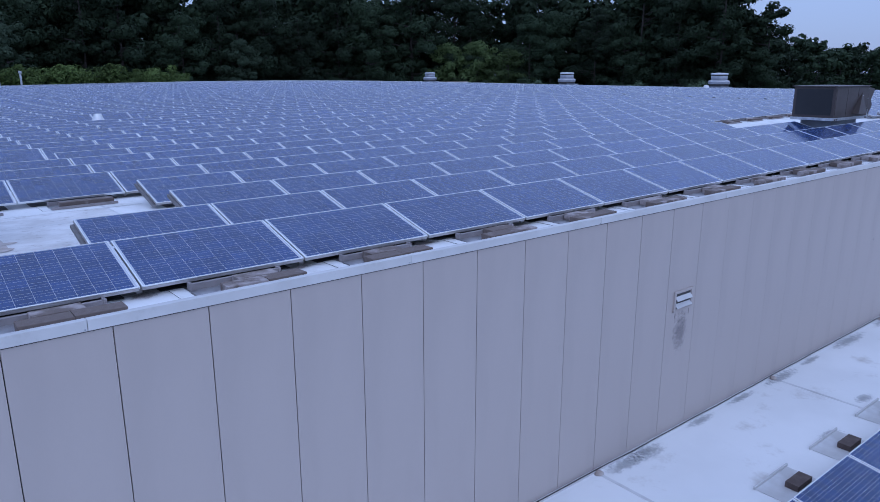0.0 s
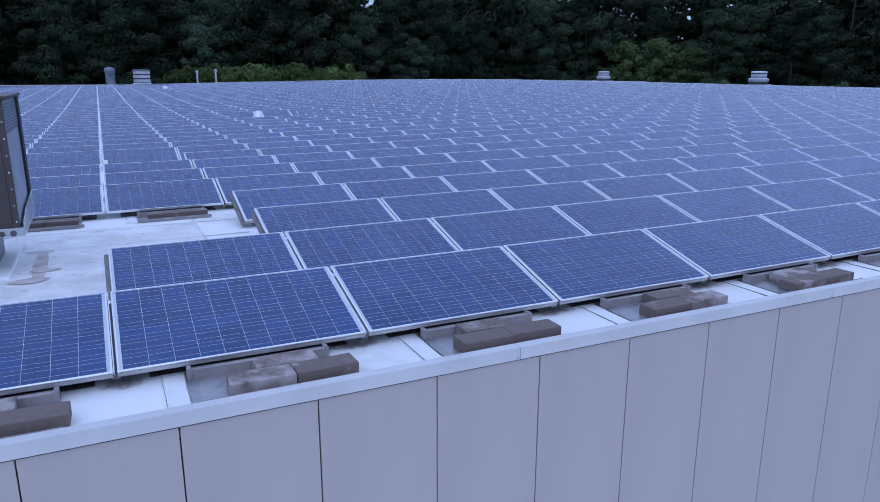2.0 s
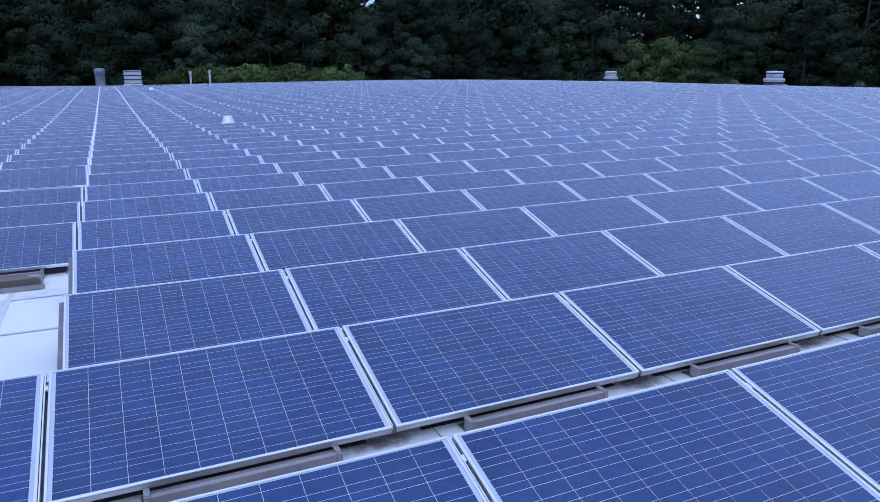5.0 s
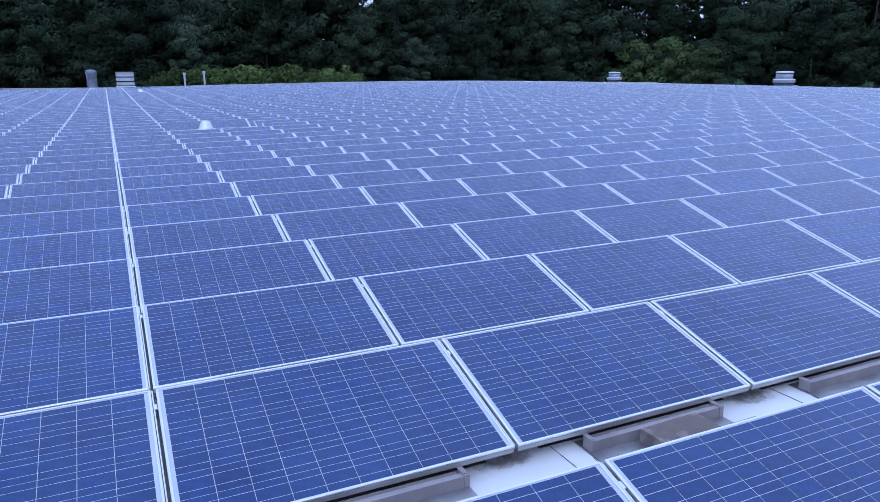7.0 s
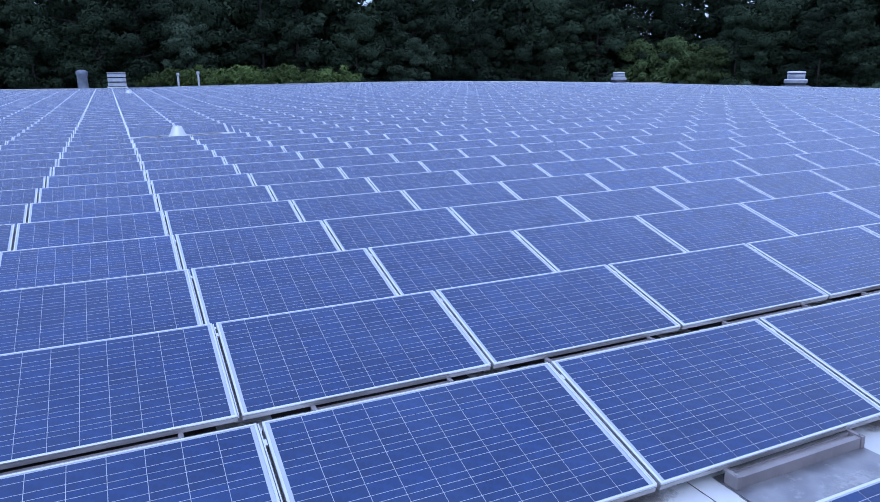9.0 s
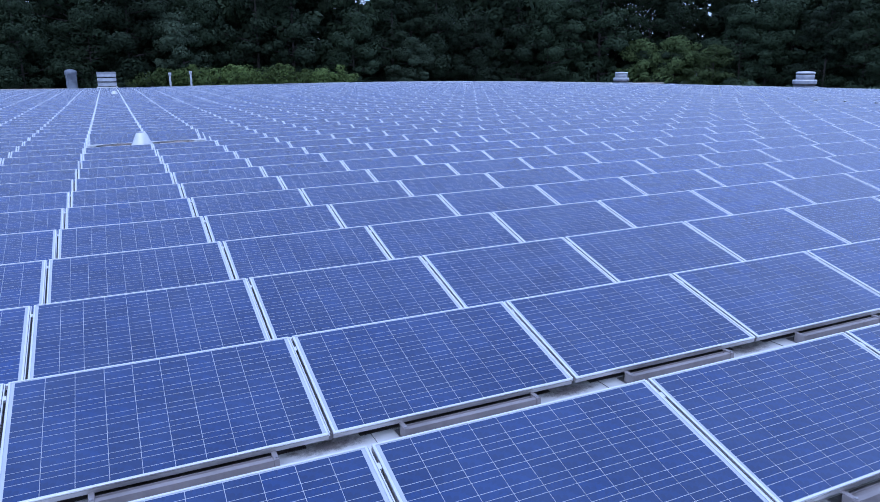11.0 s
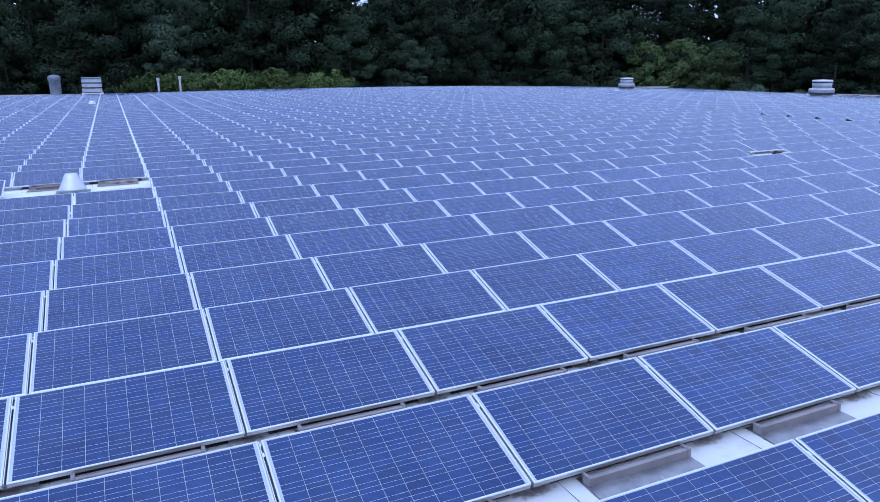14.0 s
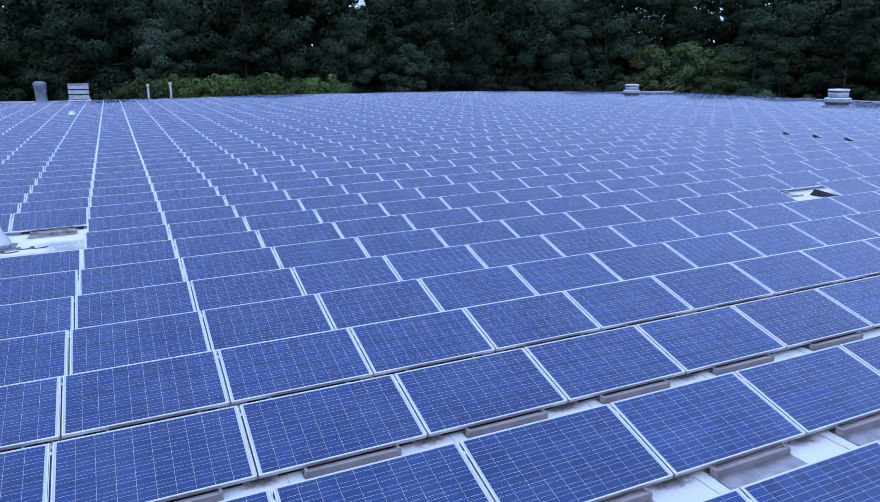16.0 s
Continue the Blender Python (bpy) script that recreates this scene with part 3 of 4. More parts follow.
tagged(block, "damp brown-grey concrete ballast block lying in a tray", "concrete block", "ballast blocks in the trays")


def seat(i, j):
    """Pose of the roof under panel i of row j, at its seam and low edge."""
    x, y = i * LP + (0.55 if i >= 22 else 0.0), j * RP
    zx = (level(x + 1.85, y) - level(x - 0.15, y)) / 2
    zy = (roof_z(x + 0.8, y + 0.5) - roof_z(x + 0.8, y - 0.5)) if y > 0.6 else -0.01
    return Matrix.Translation((x, y, roof_z(x, y))) @ Matrix.Rotation(-math.atan(zx), 4, "Y") @ Matrix.Rotation(math.atan(zy), 4, "X")


tray_spots = [(i, j) for i, j in spots if (j == 0 and -4 <= i <= 16) or (1 <= j <= 11 and -1 + 0.3 * j <= i <= 8 + 0.35 * j)]
tray_spots += [(i, 4) for i in range(-5, 0)] + [(i, 18) for i in (2, 3)] + [(14, 15), (12, 5), (13, 5), (14, 5), (15, 5), (16, 5)]
tray_spots += [(i, 8) for i in range(-5, 0)]
first_tray, first_block = True, True
for i, j in tray_spots:
    m = seat(i, j)
    if first_tray:
        tray.matrix_basis, first_tray = m, False
    else:
        copy_thing(tray, m)
    open_view = j == 0 or (j in (4, 5, 18) and missing(i, j - 1))
    if not open_view and not ((i, j) in ((5, 1), (8, 1), (2, 2), (4, 3), (7, 4), (9, 5))):
        continue
    shift = rng.uniform(-0.05, 0.05)
    for x, y in ((0.79, -0.395), (1.205, -0.390), (0.96 + rng.uniform(-0.06, 0.1), -0.197)) if j != 4 else ((0.72, -0.34), (1.135, -0.34)):
        mm = m @ Matrix.Translation((x + shift, y + rng.uniform(-0.008, 0.008), 0.0102)) @ Matrix.Rotation(rng.uniform(-0.03, 0.03) + (math.pi if rng.random() < 0.5 else 0), 4, "Z")
        if first_block:
            block.matrix_basis, first_block = mm, False
        else:
            copy_thing(block, mm)

# dark strip on the roof, painting the shadow in the ridge gap
bm = bmesh.new()
pair = [[bm.verts.new((x, 1.0 + 2.0 * k, roof_z(x, 1.0 + 2.0 * k) + 0.02)) for x in (37.08, 37.72)] for k in range(53)]
for a, b in zip(pair, pair[1:]):
    bm.faces.new((a[0], a[1], b[1], b[0]))
tagged(part("ridge_gap_shade", bm, JOINT), "dark strip standing for the shadow in the gap along the roof's ridge", "expansion joint", kind="structure")

# membrane laps on the upper roof by the edge and in the clear bays
for k, (x0, x1, y0, y1) in enumerate(((-9.0, 0.02, 4.66, 4.70), (-9.0, 0.02, 5.72, 5.76), (-0.58, -0.54, 3.0, 6.5), (2.6, 7.0, 27.45, 27.49))):
    bm = bmesh.new()
    n_ = 12
    rows = [[bm.verts.new((x0 + (x1 - x0) * a / n_, y0 + (y1 - y0) * b, 0)) for a in range(n_ + 1)] for b in (0, 1)]
    if x1 - x0 < 0.5:
        rows = [[bm.verts.new((x0 + (x1 - x0) * b, y0 + (y1 - y0) * a / n_, 0)) for a in range(n_ + 1)] for b in (1, 0)]
    for v in bm.verts:
        v.co.z = roof_z(v.co.x, v.co.y) + 0.006
    for a in range(n_):
        bm.faces.new((rows[0][a], rows[0][a + 1], rows[1][a + 1], rows[1][a]))
    for v in [v for v in bm.verts if not v.link_faces]:
        bm.verts.remove(v)
    tagged(part("membrane_lap", bm, SEAM_STRIP), "welded lap in the white roof membrane", "membrane lap", kind="structure")


def blot(name, cx, cy, rx, ry, z, mat, label, turn=0.0, seed=1, lift=0.007, wob=1.0):
    """A thin stain or patch with an uneven outline, lying on a roof."""
    r = random.Random(seed)
    bm = bmesh.new()
    n_ = 28
    ph = [r.uniform(0, 6.28) for _ in range(4)]
    ring = []
    for k in range(n_):
        a = 2 * math.pi * k / n_
        f = 1 + wob * (0.18 * math.sin(2 * a + ph[0]) + 0.13 * math.sin(3 * a + ph[1]) + 0.08 * math.sin(5 * a + ph[2]) + 0.06 * math.sin(9 * a + ph[3]))
        px, py = rx * f * math.cos(a), ry * f * math.sin(a)
        X, Y = cx + px * math.cos(turn) - py * math.sin(turn), cy + px * math.sin(turn) + py * math.cos(turn)
        ring.append(bm.verts.new((X, Y, (roof_z(X, Y) if z is None else z) + lift)))
    bm.faces.new(ring)
    return tagged(part(name, bm, mat), label, name.replace("_", " "), kind="structure")


# ---- rooftop air handler beside the camera's start ----
def air_handler(x0, x1, y0, y1, roof_level, z0, z1, name, label, hood):
    a = empty(name, Matrix.Translation((x0, y0, roof_level)))
    w, d, b, t = x1 - x0, y1 - y0, z0 - roof_level, z1 - roof_level
    part("curb", boxes((0.34, w - 0.34, 0.20, d - 0.20, -0.20, b - 0.10)), FLUE, a, "bare sheet-metal roof curb")
    bm = boxes((0.0, w, 0.0, 0.05, b - 0.085, b), (0.0, w, d - 0.05, d, b - 0.085, b), (0.0, 0.05, 0.05, d - 0.05, b - 0.085, b), (w - 0.05, w, 0.05, d - 0.05, b - 0.085, b), bevel=0.004)
    rail = part("base_rail", bm, GALV, a, "galvanised base rail with lifting holes")
    for x in (w - 0.10, w - 0.20, 0.10, 0.20):
        bm = turned([(0.030, 0.0), (0.030, 0.006)], 20)
        bmesh.ops.rotate(bm, verts=bm.verts[:], matrix=Matrix.Rotation(math.pi / 2, 3, "X"))
        bmesh.ops.translate(bm, verts=bm.verts[:], vec=(x, 0.0015, b - 0.05))
        part("lifting_hole", bm, JOINT, rail)
    part("cabinet", boxes((0.04, w - 0.04, 0.03, d - 0.03, b, t - 0.03), bevel=0.008), BROWN, a, "dark brown painted cabinet")
    part("top", boxes((-0.01, w + 0.01, -0.02, d + 0.02, t - 0.03, t), bevel=0.006), BROWN, a)
    for k in range(3):
        part("access_panel", boxes((0.08 + k * (w - 0.16) / 3, 0.06 + (k + 1) * (w - 0.16) / 3, 0.018, 0.034, b + 0.05, t - 0.08), bevel=0.004), BROWN, a)
    if hood:
        part("condenser_coil", boxes((w - 0.045, w - 0.028, 0.12, d - 0.12, b + 0.08, t - 0.1)), DARKFIN, a, "dark condenser fins")
    else:
        part("coil_panel", boxes((w - 0.044, w - 0.034, 0.06, d - 0.22, b + 0.02, t - 0.36), bevel=0.003), DULL, a, "dull grey sheet over the coil")
        screen = part("screen", boxes((w - 0.044, w - 0.036, 0.06, d - 0.20, t - 0.35, t - 0.05)), DULL, a, "pale louvred screen")
        for k in range(9):
            part("slat", boxes((w - 0.036, w - 0.028, 0.07, d - 0.21, t - 0.34 + k * 0.031, t - 0.325 + k * 0.031)), FLUE, screen)
        part("corner_post", boxes((w - 0.060, w - 0.010, d - 0.20, d - 0.02, b, t - 0.03), bevel=0.006), DARKFIN, a, "dark rear corner post")
        bm = bmesh.new()
        side = [(0.04, b - 0.01), (d - 0.16, b - 0.01), (d - 0.02, b + 0.10), (d - 0.10, b + 0.20), (0.42, b + 0.13), (0.04, b + 0.06)]
        f, g = [bm.verts.new((w - 0.008, y, z)) for y, z in side], [bm.verts.new((w + 0.012, y, z)) for y, z in side]
        bm.faces.new(f)
        bm.faces.new(g[::-1])
        for k in range(6):
            bm.faces.new((f[k], g[k], g[(k + 1) % 6], f[(k + 1) % 6]))
        bmesh.ops.recalc_face_normals(bm, faces=bm.faces[:])
        part("splash_plate", bm, GALV, a, "bent galvanised plate along the base")
        for k in range(8):
            bm = turned([(0.008, 0.0), (0.008, 0.004), (0.004, 0.006)], 10)
            bmesh.ops.rotate(bm, verts=bm.verts[:], matrix=Matrix.Rotation(math.pi / 2, 3, "X"))
            bmesh.ops.translate(bm, verts=bm.verts[:], vec=(w - 0.062, 0.030, b + 0.06 + k * (t - b - 0.14) / 7))
            part("screw", bm, GALV, a)
    part("condenser_coil", boxes((0.028, 0.045, 0.12, d - 0.12, b + 0.08, t - 0.1)), DARKFIN, a, "dark condenser fins")
    for z in (b + 0.25, b + 0.55, b + 0.85) if hood else ():
        part("screw_strip", boxes((w - 0.10, w - 0.08, 0.012, 0.020, z, z + 0.02)), GALV, a)
    part("latch", boxes((w * 0.78, w * 0.78 + 0.05, 0.0, 0.022, t - 0.50, t - 0.32), bevel=0.004), PLASTIC, a, "pale latch plate")
    if hood:
        part("corner_bracket", boxes((w - 0.02, w + 0.02, 0.02, 0.32, b - 0.02, b + 0.20), bevel=0.006), GALV, a)
        bm = bmesh.new()
        prof = [(w - 0.04, t - 0.06), (w + 0.44, t - 0.12), (w + 0.20, t - 0.48), (w + 0.34, t - 0.64), (w + 0.12, t - 0.95), (w - 0.04, t - 0.95)]
        f = [bm.verts.new((x, 0.03, z)) for x, z in prof]
        g = [bm.verts.new((x, d - 0.15, z)) for x, z in prof]
        bm.faces.new(f)
        bm.faces.new(g[::-1])
        for k in range(len(prof)):
            bm.faces.new((f[k], g[k], g[(k + 1) % len(prof)], f[(k + 1) % len(prof)]))
        bmesh.ops.recalc_face_normals(bm, faces=bm.faces[:])
        part("intake_hood", bm, BROWN, a, "brown sheet-metal intake hood")
        bm = bmesh.new()
        tri = [(w * 0.52, 0.02, b + 0.1), (w * 0.76, 0.02, b + 0.1), (w * 0.76, 0.02, b + 0.75)]
        tri2 = [(x, y - 0.22 if z < b + 0.3 else y - 0.02, z) for x, y, z in tri]
        vs = [bm.verts.new(p) for p in tri] + [bm.verts.new(p) for p in tri2]
        bm.faces.new(vs[:3])
        bm.faces.new(vs[5:2:-1])
        for k in range(3):
            bm.faces.new((vs[k], vs[3 + k], vs[3 + (k + 1) % 3], vs[(k + 1) % 3]))
        bmesh.ops.recalc_face_normals(bm, faces=bm.faces[:])
        part("side_hood", bm, BROWN, a)
    return tagged(a, label, "air handler")


air_handler(-5.30, -2.41, 3.40, 4.76, roof_z(-3, 4.2), 0.33, 1.62, "air_handler", "dark brown air handler on a sheet-metal curb", False)
air_handler(20.09, 22.68, 3.0, 4.35, roof_z(21.8, 3.7), roof_z(21.8, 3.7) + 0.52, roof_z(21.8, 3.7) + 1.50, "air_handler", "dark brown air handler with an intake hood among the panels", True)

# curb skirt and worn patches beside the near air handler
tagged(part("curb_flashing", boxes((-2.78, -2.60, 3.38, 5.12, roof_z(-2.4, 4.2) + 0.0, roof_z(-2.4, 4.2) + 0.05), bevel=0.02), MEMBRANE), "white membrane flashing round the air handler's curb", "flashing", kind="structure")
for k, (x, y, rx, ry, tn) in enumerate(((-2.36, 3.90, 0.075, 0.80, 0.03), (-2.40, 4.62, 0.14, 0.10, 0.05), (-2.30, 3.62, 0.15, 0.08, 0.0), (-2.42, 3.20, 0.19, 0.11, 0.1))):
    blot("patch", x, y, rx, ry, None, PATCH, "brown worn repair patch on the roof membrane", tn, 20 + k, 0.0065 + 0.002 * k, 0.3)
bm = bmesh.new()
cells_ = [[bm.verts.new((-2.75 + 0.2 * a, y, roof_z(-2.75 + 0.2 * a, y) + 0.0045)) for a in range(12)] for y in (1.3, 2.1, 2.9, 3.3, 3.7, 4.1, 4.5, 4.9, 5.3, 5.72)]
for p, q in zip(cells_, cells_[1:]):
    for k in range(11):
        bm.faces.new((p[k], p[k + 1], q[k + 1], q[k]))
tagged(part("membrane_sheet", bm, WORN), "worn and dirty membrane sheet beside the air handler", "roof membrane", kind="structure")


# ---- vents and pipes through the roof ----
def jack_cone(x, y, s=1.0):
    v = empty("vent_cone", Matrix.Translation((x, y, roof_z(x, y))) @ Matrix.Scale(s, 4))
    part("flange", boxes((-0.40, 0.40, -0.36, 0.36, 0.0, 0.014), bevel=0.005), FLUE, v, "grey weathered flange")
    part("skirt", turned([(0.25, 0.0), (0.25, 0.075), (0.32, 0.085), (0.32, 0.11), (0.250, 0.255)], 48), SPUN, v)
    part("hood", turned([(0.244, 0.255), (0.152, 0.475), (0.146, 0.487), (0.05, 0.495), (0.001, 0.496)], 48), SPUN, v, "bright metal conical hood")
    return tagged(v, "bright aluminium roof vent cone on a patched flange", "roof vent", "small roof vents")


def loose_cable(x, y, seed):
    """A thin dark cable end curled on the membrane."""
    r = random.Random(seed)
    cu = bpy.data.curves.new("loose_cable", "CURVE")
    cu.dimensions, cu.bevel_depth, cu.bevel_resolution = "3D", 0.010, 1
    cu.materials.append(JOINT)
    sp = cu.splines.new("POLY")
    sp.points.add(23)
    for k, pt in enumerate(sp.points):
        a = k * 0.55 + r.uniform(-0.15, 0.15)
        px, py = 0.024 * k + 0.10 * math.cos(a), 0.10 * math.sin(a) - 0.004 * k
        pt.co = (px, py, roof_z(x + px, y + py) - roof_z(x, y) + 0.012, 1)
    return tagged(new("loose_cable", cu), "dark cable end curled on the membrane beside the vent", "cable")


for k, (x, y) in enumerate(((5.30, 28.10), (4.75, 27.92), (4.30, 27.95))):
    loose_cable(x, y, 70 + k).location = (x, y, roof_z(x, y))
jack_cone(4.90, 28.40, 1.03)
jack_cone(4.62, 74.1, 1.25)
jack_cone(55.5, 70.2, 1.0)
jack_cone(60.1, 31.2, 1.3)


def exhaust_fan(x, y, s=1.0):
    z = roof_z(x, y)
    v = empty("exhaust_fan", Matrix.Translation((x, y, z + 0.22)) @ Matrix.Scale(s, 4))
    part("curb", boxes((-0.66, 0.66, -0.66, 0.66, -0.30, 0.46), bevel=0.01), DULL, v)
    part("base", boxes((-1.15, 1.15, -0.9, 0.9, -0.30, 0.20), bevel=0.02), DULL, v)
    part("throat", turned([(0.94, 0.34), (0.96, 0.36), (0.96, 0.52), (0.94, 0.54)], 48), JOINT, v, "dark gap under the band", smooth=True)
    part("band", turned([(0.70, 0.52), (1.06, 0.52), (1.06, 0.76)], 48), DULL, v)
    part("band_rim", turned([(1.06, 0.76), (1.07, 0.77), (1.06, 0.82), (0.98, 0.88), (0.80, 0.89)], 48), SPUN, v, "bright rounded rim", smooth=True)
    part("drum", turned([(0.80, 0.86), (0.82, 1.34)], 48), DULL, v, "spun aluminium drum", smooth=True)
    part("groove", turned([(0.79, 1.33), (0.80, 1.34), (0.80, 1.44), (0.79, 1.45)], 48), JOINT, v, smooth=True)
    part("cap", turned([(0.80, 1.44), (0.86, 1.45), (0.86, 1.55), (0.78, 1.62), (0.05, 1.66), (0.001, 1.66)], 48), SPUN, v, "bright rounded cap", smooth=True)
    part("cable_box", boxes((1.05, 1.75, -0.2, 0.15, 0.10, 0.24), bevel=0.02), GALV, v)
    part("cable_box_leg", boxes((1.35, 1.45, -0.1, 0.05, -0.42, 0.12)), GALV, v)
    return tagged(v, "round spun-aluminium exhaust fan on a square curb", "exhaust fan", "exhaust fans at the far side")


exhaust_fan(65.0, 80.3, 0.95)
exhaust_fan(65.0, 53.0, 1.0)
exhaust_fan(66.5, 33.6, 1.0)

v = empty("vent_stack", Matrix.Translation((0.12, 106.6, roof_z(0.12, 106.6) + 0.2)) @ Matrix.Scale(1.1, 4))
part("flange", boxes((-0.95, 0.95, -0.95, 0.95, -0.22, 0.05), bevel=0.01), GALV, v)
part("flue", turned([(0.78, 0.0), (0.66, 0.12), (0.58, 0.3), (0.56, 1.62), (0.62, 1.66)], 40), FLUE, v, "ribbed galvanised stack", smooth=True)
part("cap", turned([(0.62, 1.66), (0.66, 1.68), (0.66, 2.06), (0.52, 2.20), (0.30, 2.28), (0.001, 2.31)], 40), FLUE, v, "domed cap", smooth=True)
for k in range(10):
    a = 2 * math.pi * k / 10
    bm = boxes((-0.012, 0.012, 0.562, 0.600, 0.3, 1.6))
    bmesh.ops.rotate(bm, verts=bm.verts[:], matrix=Matrix.Rotation(a, 3, "Z"))
    part("rib", bm, FLUE, v)
tagged(v, "tall round galvanised vent stack with a domed cap", "vent stack")

v = empty("louvred_penthouse", Matrix.Translation((4.15, 106.4, roof_z(4.15, 106.4) + 0.2)) @ Matrix.Scale(1.1, 4))
part("base", boxes((-1.10, 1.10, -0.8, 0.8, -0.22, 0.30), bevel=0.02), PLASTIC, v, "pale base curb")
part("core", boxes((-0.86, 0.86, -0.6, 0.6, 0.30, 1.80)), DARKFIN, v)
for k in range(3):
    bm = bmesh.new()
    z = 0.36 + k * 0.52
    prof = [(-0.72, z), (-0.90, z + 0.02), (-0.80, z + 0.40), (-0.62, z + 0.44)]
    f = [bm.verts.new((-1.0, y, q)) for y, q in prof]
    g = [bm.verts.new((1.0, y, q)) for y, q in prof]
    bm.faces.new(f)
    bm.faces.new(g[::-1])
    for a in range(4):
        bm.faces.new((f[a], g[a], g[(a + 1) % 4], f[(a + 1) % 4]))
    bmesh.ops.recalc_face_normals(bm, faces=bm.faces[:])
    part("blade", bm, DULL, v, "broad metal louvre blade")
part("cap", boxes((-1.02, 1.02, -0.9, 0.75, 1.86, 1.96), bevel=0.02), DULL, v)
tagged(v, "square louvred metal penthouse vent on a pale curb", "louvred vent")

for x, h in ((11.85, 2.15), (14.5, 2.3)):
    v = empty("vent_pipe", Matrix.Translation((x, 107.5, roof_z(x, 107.5))))
    part("boot", turned([(0.34, 0.0), (0.30, 0.05), (0.22, 0.25)], 24), SEAM_STRIP, v)
    part("pipe", turned([(0.13, 0.0), (0.13, h - 0.35)], 24), PVC, v, smooth=True)
    part("cap", turned([(0.15, h - 0.40), (0.20, h - 0.36), (0.20, h - 0.02), (0.16, h)], 24), PVC, v, smooth=True)
    tagged(v, "grey upright vent pipe with a wider cap", "vent pipe", "pair of vent pipes")

v = empty("junction_box", Matrix.Translation((-1.62, 13.10, roof_z(-1.6, 13.1))))
part("box", boxes((-0.055, 0.055, -0.02, 0.02, 0.12, 0.25), bevel=0.008), PLASTIC, v)
part("bracket", boxes((-0.02, 0.02, -0.01, 0.02, 0.0, 0.13)), GALV, v)
tagged(v, "small white junction box at a panel's corner", "junction box")

# ---- the tall wall's louvre, base and the lower roof ----
v = empty("wall_louvre", Matrix.Translation((5.97, WALL_Y, -1.485)))
part("frame", boxes((-0.245, 0.245, -0.028, 0.0, 0.125, 0.165), (-0.245, 0.245, -0.028, 0.0, -0.165, -0.125), (-0.245, -0.205, -0.028, 0.0, -0.125, 0.125), (0.205, 0.245, -0.028, 0.0, -0.125, 0.125), bevel=0.004), WALL, v, "beige painted metal frame")
part("backing", boxes((-0.205, 0.205, -0.006, -0.002, -0.125, 0.125)), JOINT, v)
for k in range(2):
    bm = boxes((-0.203, 0.203, -0.006, 0.0, -0.040, 0.040))
    bmesh.ops.rotate(bm, verts=bm.verts[:], matrix=Matrix.Rotation(radians(-40), 3, "X"))
    bmesh.ops.translate(bm, verts=bm.verts[:], vec=(0, -0.026, -0.075 + k * 0.115))
    part("blade", bm, CAP, v)
tagged(v, "small pale metal louvre set in the beige wall", "wall louvre")

bm = bmesh.new()
n_ = 120
rr = random.Random(9)
pts = [(X0 + 0.5 + k * 0.6, WALL_Y - 0.045 + rr.uniform(-0.008, 0.008), LOW_Z + 0.035 + rr.uniform(-0.006, 0.006)) for k in range(n_ + 110)]
pts = [p for p in pts if p[0] < X1 - 1]
ringed = []
for x, y, z in pts:
    ringed.append([bm.verts.new((x, y + 0.009 * math.cos(a), z + 0.009 * math.sin(a))) for a in (0, 1.26, 2.51, 3.77, 5.03)])
for a, b in zip(ringed, ringed[1:]):
    for k in range(5):
        bm.faces.new((a[k], a[(k + 1) % 5], b[(k + 1) % 5], b[k]))
tagged(part("base_cable", bm, JOINT, smooth=True), "grey cable run along the foot of the beige wall", "cable", kind="structure")
tagged(part("base_flashing", boxes((X0, X1, WALL_Y - 0.05, WALL_Y - 0.001, LOW_Z, LOW_Z + 0.026), bevel=0.004), CAP), "membrane upstand at the foot of the wall", "flashing", kind="structure")
for k in range(-3, 8):
    x = 4.02 + k * 5.15
    tagged(part("membrane_lap", boxes((x - 0.025, x + 0.025, -8.0, WALL_Y - 0.06, LOW_Z + 0.001, LOW_Z + 0.007)), SEAM_STRIP), "welded lap across the lower roof membrane", "membrane lap", kind="structure")
    bm = turned([(0.07, 0.0), (0.055, 0.03), (0.025, 0.05), (0.001, 0.053)], 14)
    for w in bm.verts:
        w.co.x *= rr.uniform(0.8, 1.2)
    q = part("lap_boot", bm, STAIN, smooth=True)
    q.location = (x, WALL_Y - 0.10, LOW_Z)
    tagged(q, "dirty sealant lump where a lap meets the wall", "sealant", kind="structure")


def smudge(name, m, rx, ry, mat, label):
    """A thin round film of dirt on a roof, its shape given by the dirt itself."""
    bm = bmesh.new()
    bmesh.ops.create_circle(bm, cap_ends=True, segments=20, radius=1.0)
    ob = part(name, bm, mat)
    ob.matrix_basis = m @ Matrix.Diagonal((rx, ry, 1, 1))
    return tagged(ob, label, name.replace("_", " "), kind="structure")


for x, z, rx, rz in ((5.97, -2.0, 0.26, 0.42), (5.80, -1.72, 0.03, 0.12), (6.17, -1.70, 0.03, 0.10)):
    smudge("wall_streak", Matrix.Translation((x, WALL_Y - 0.0015 - 0.004 * rx, z)) @ Matrix.Rotation(math.pi / 2, 4, "X"), rx, rz, STREAK, "rinsed streak on the wall under the louvre")
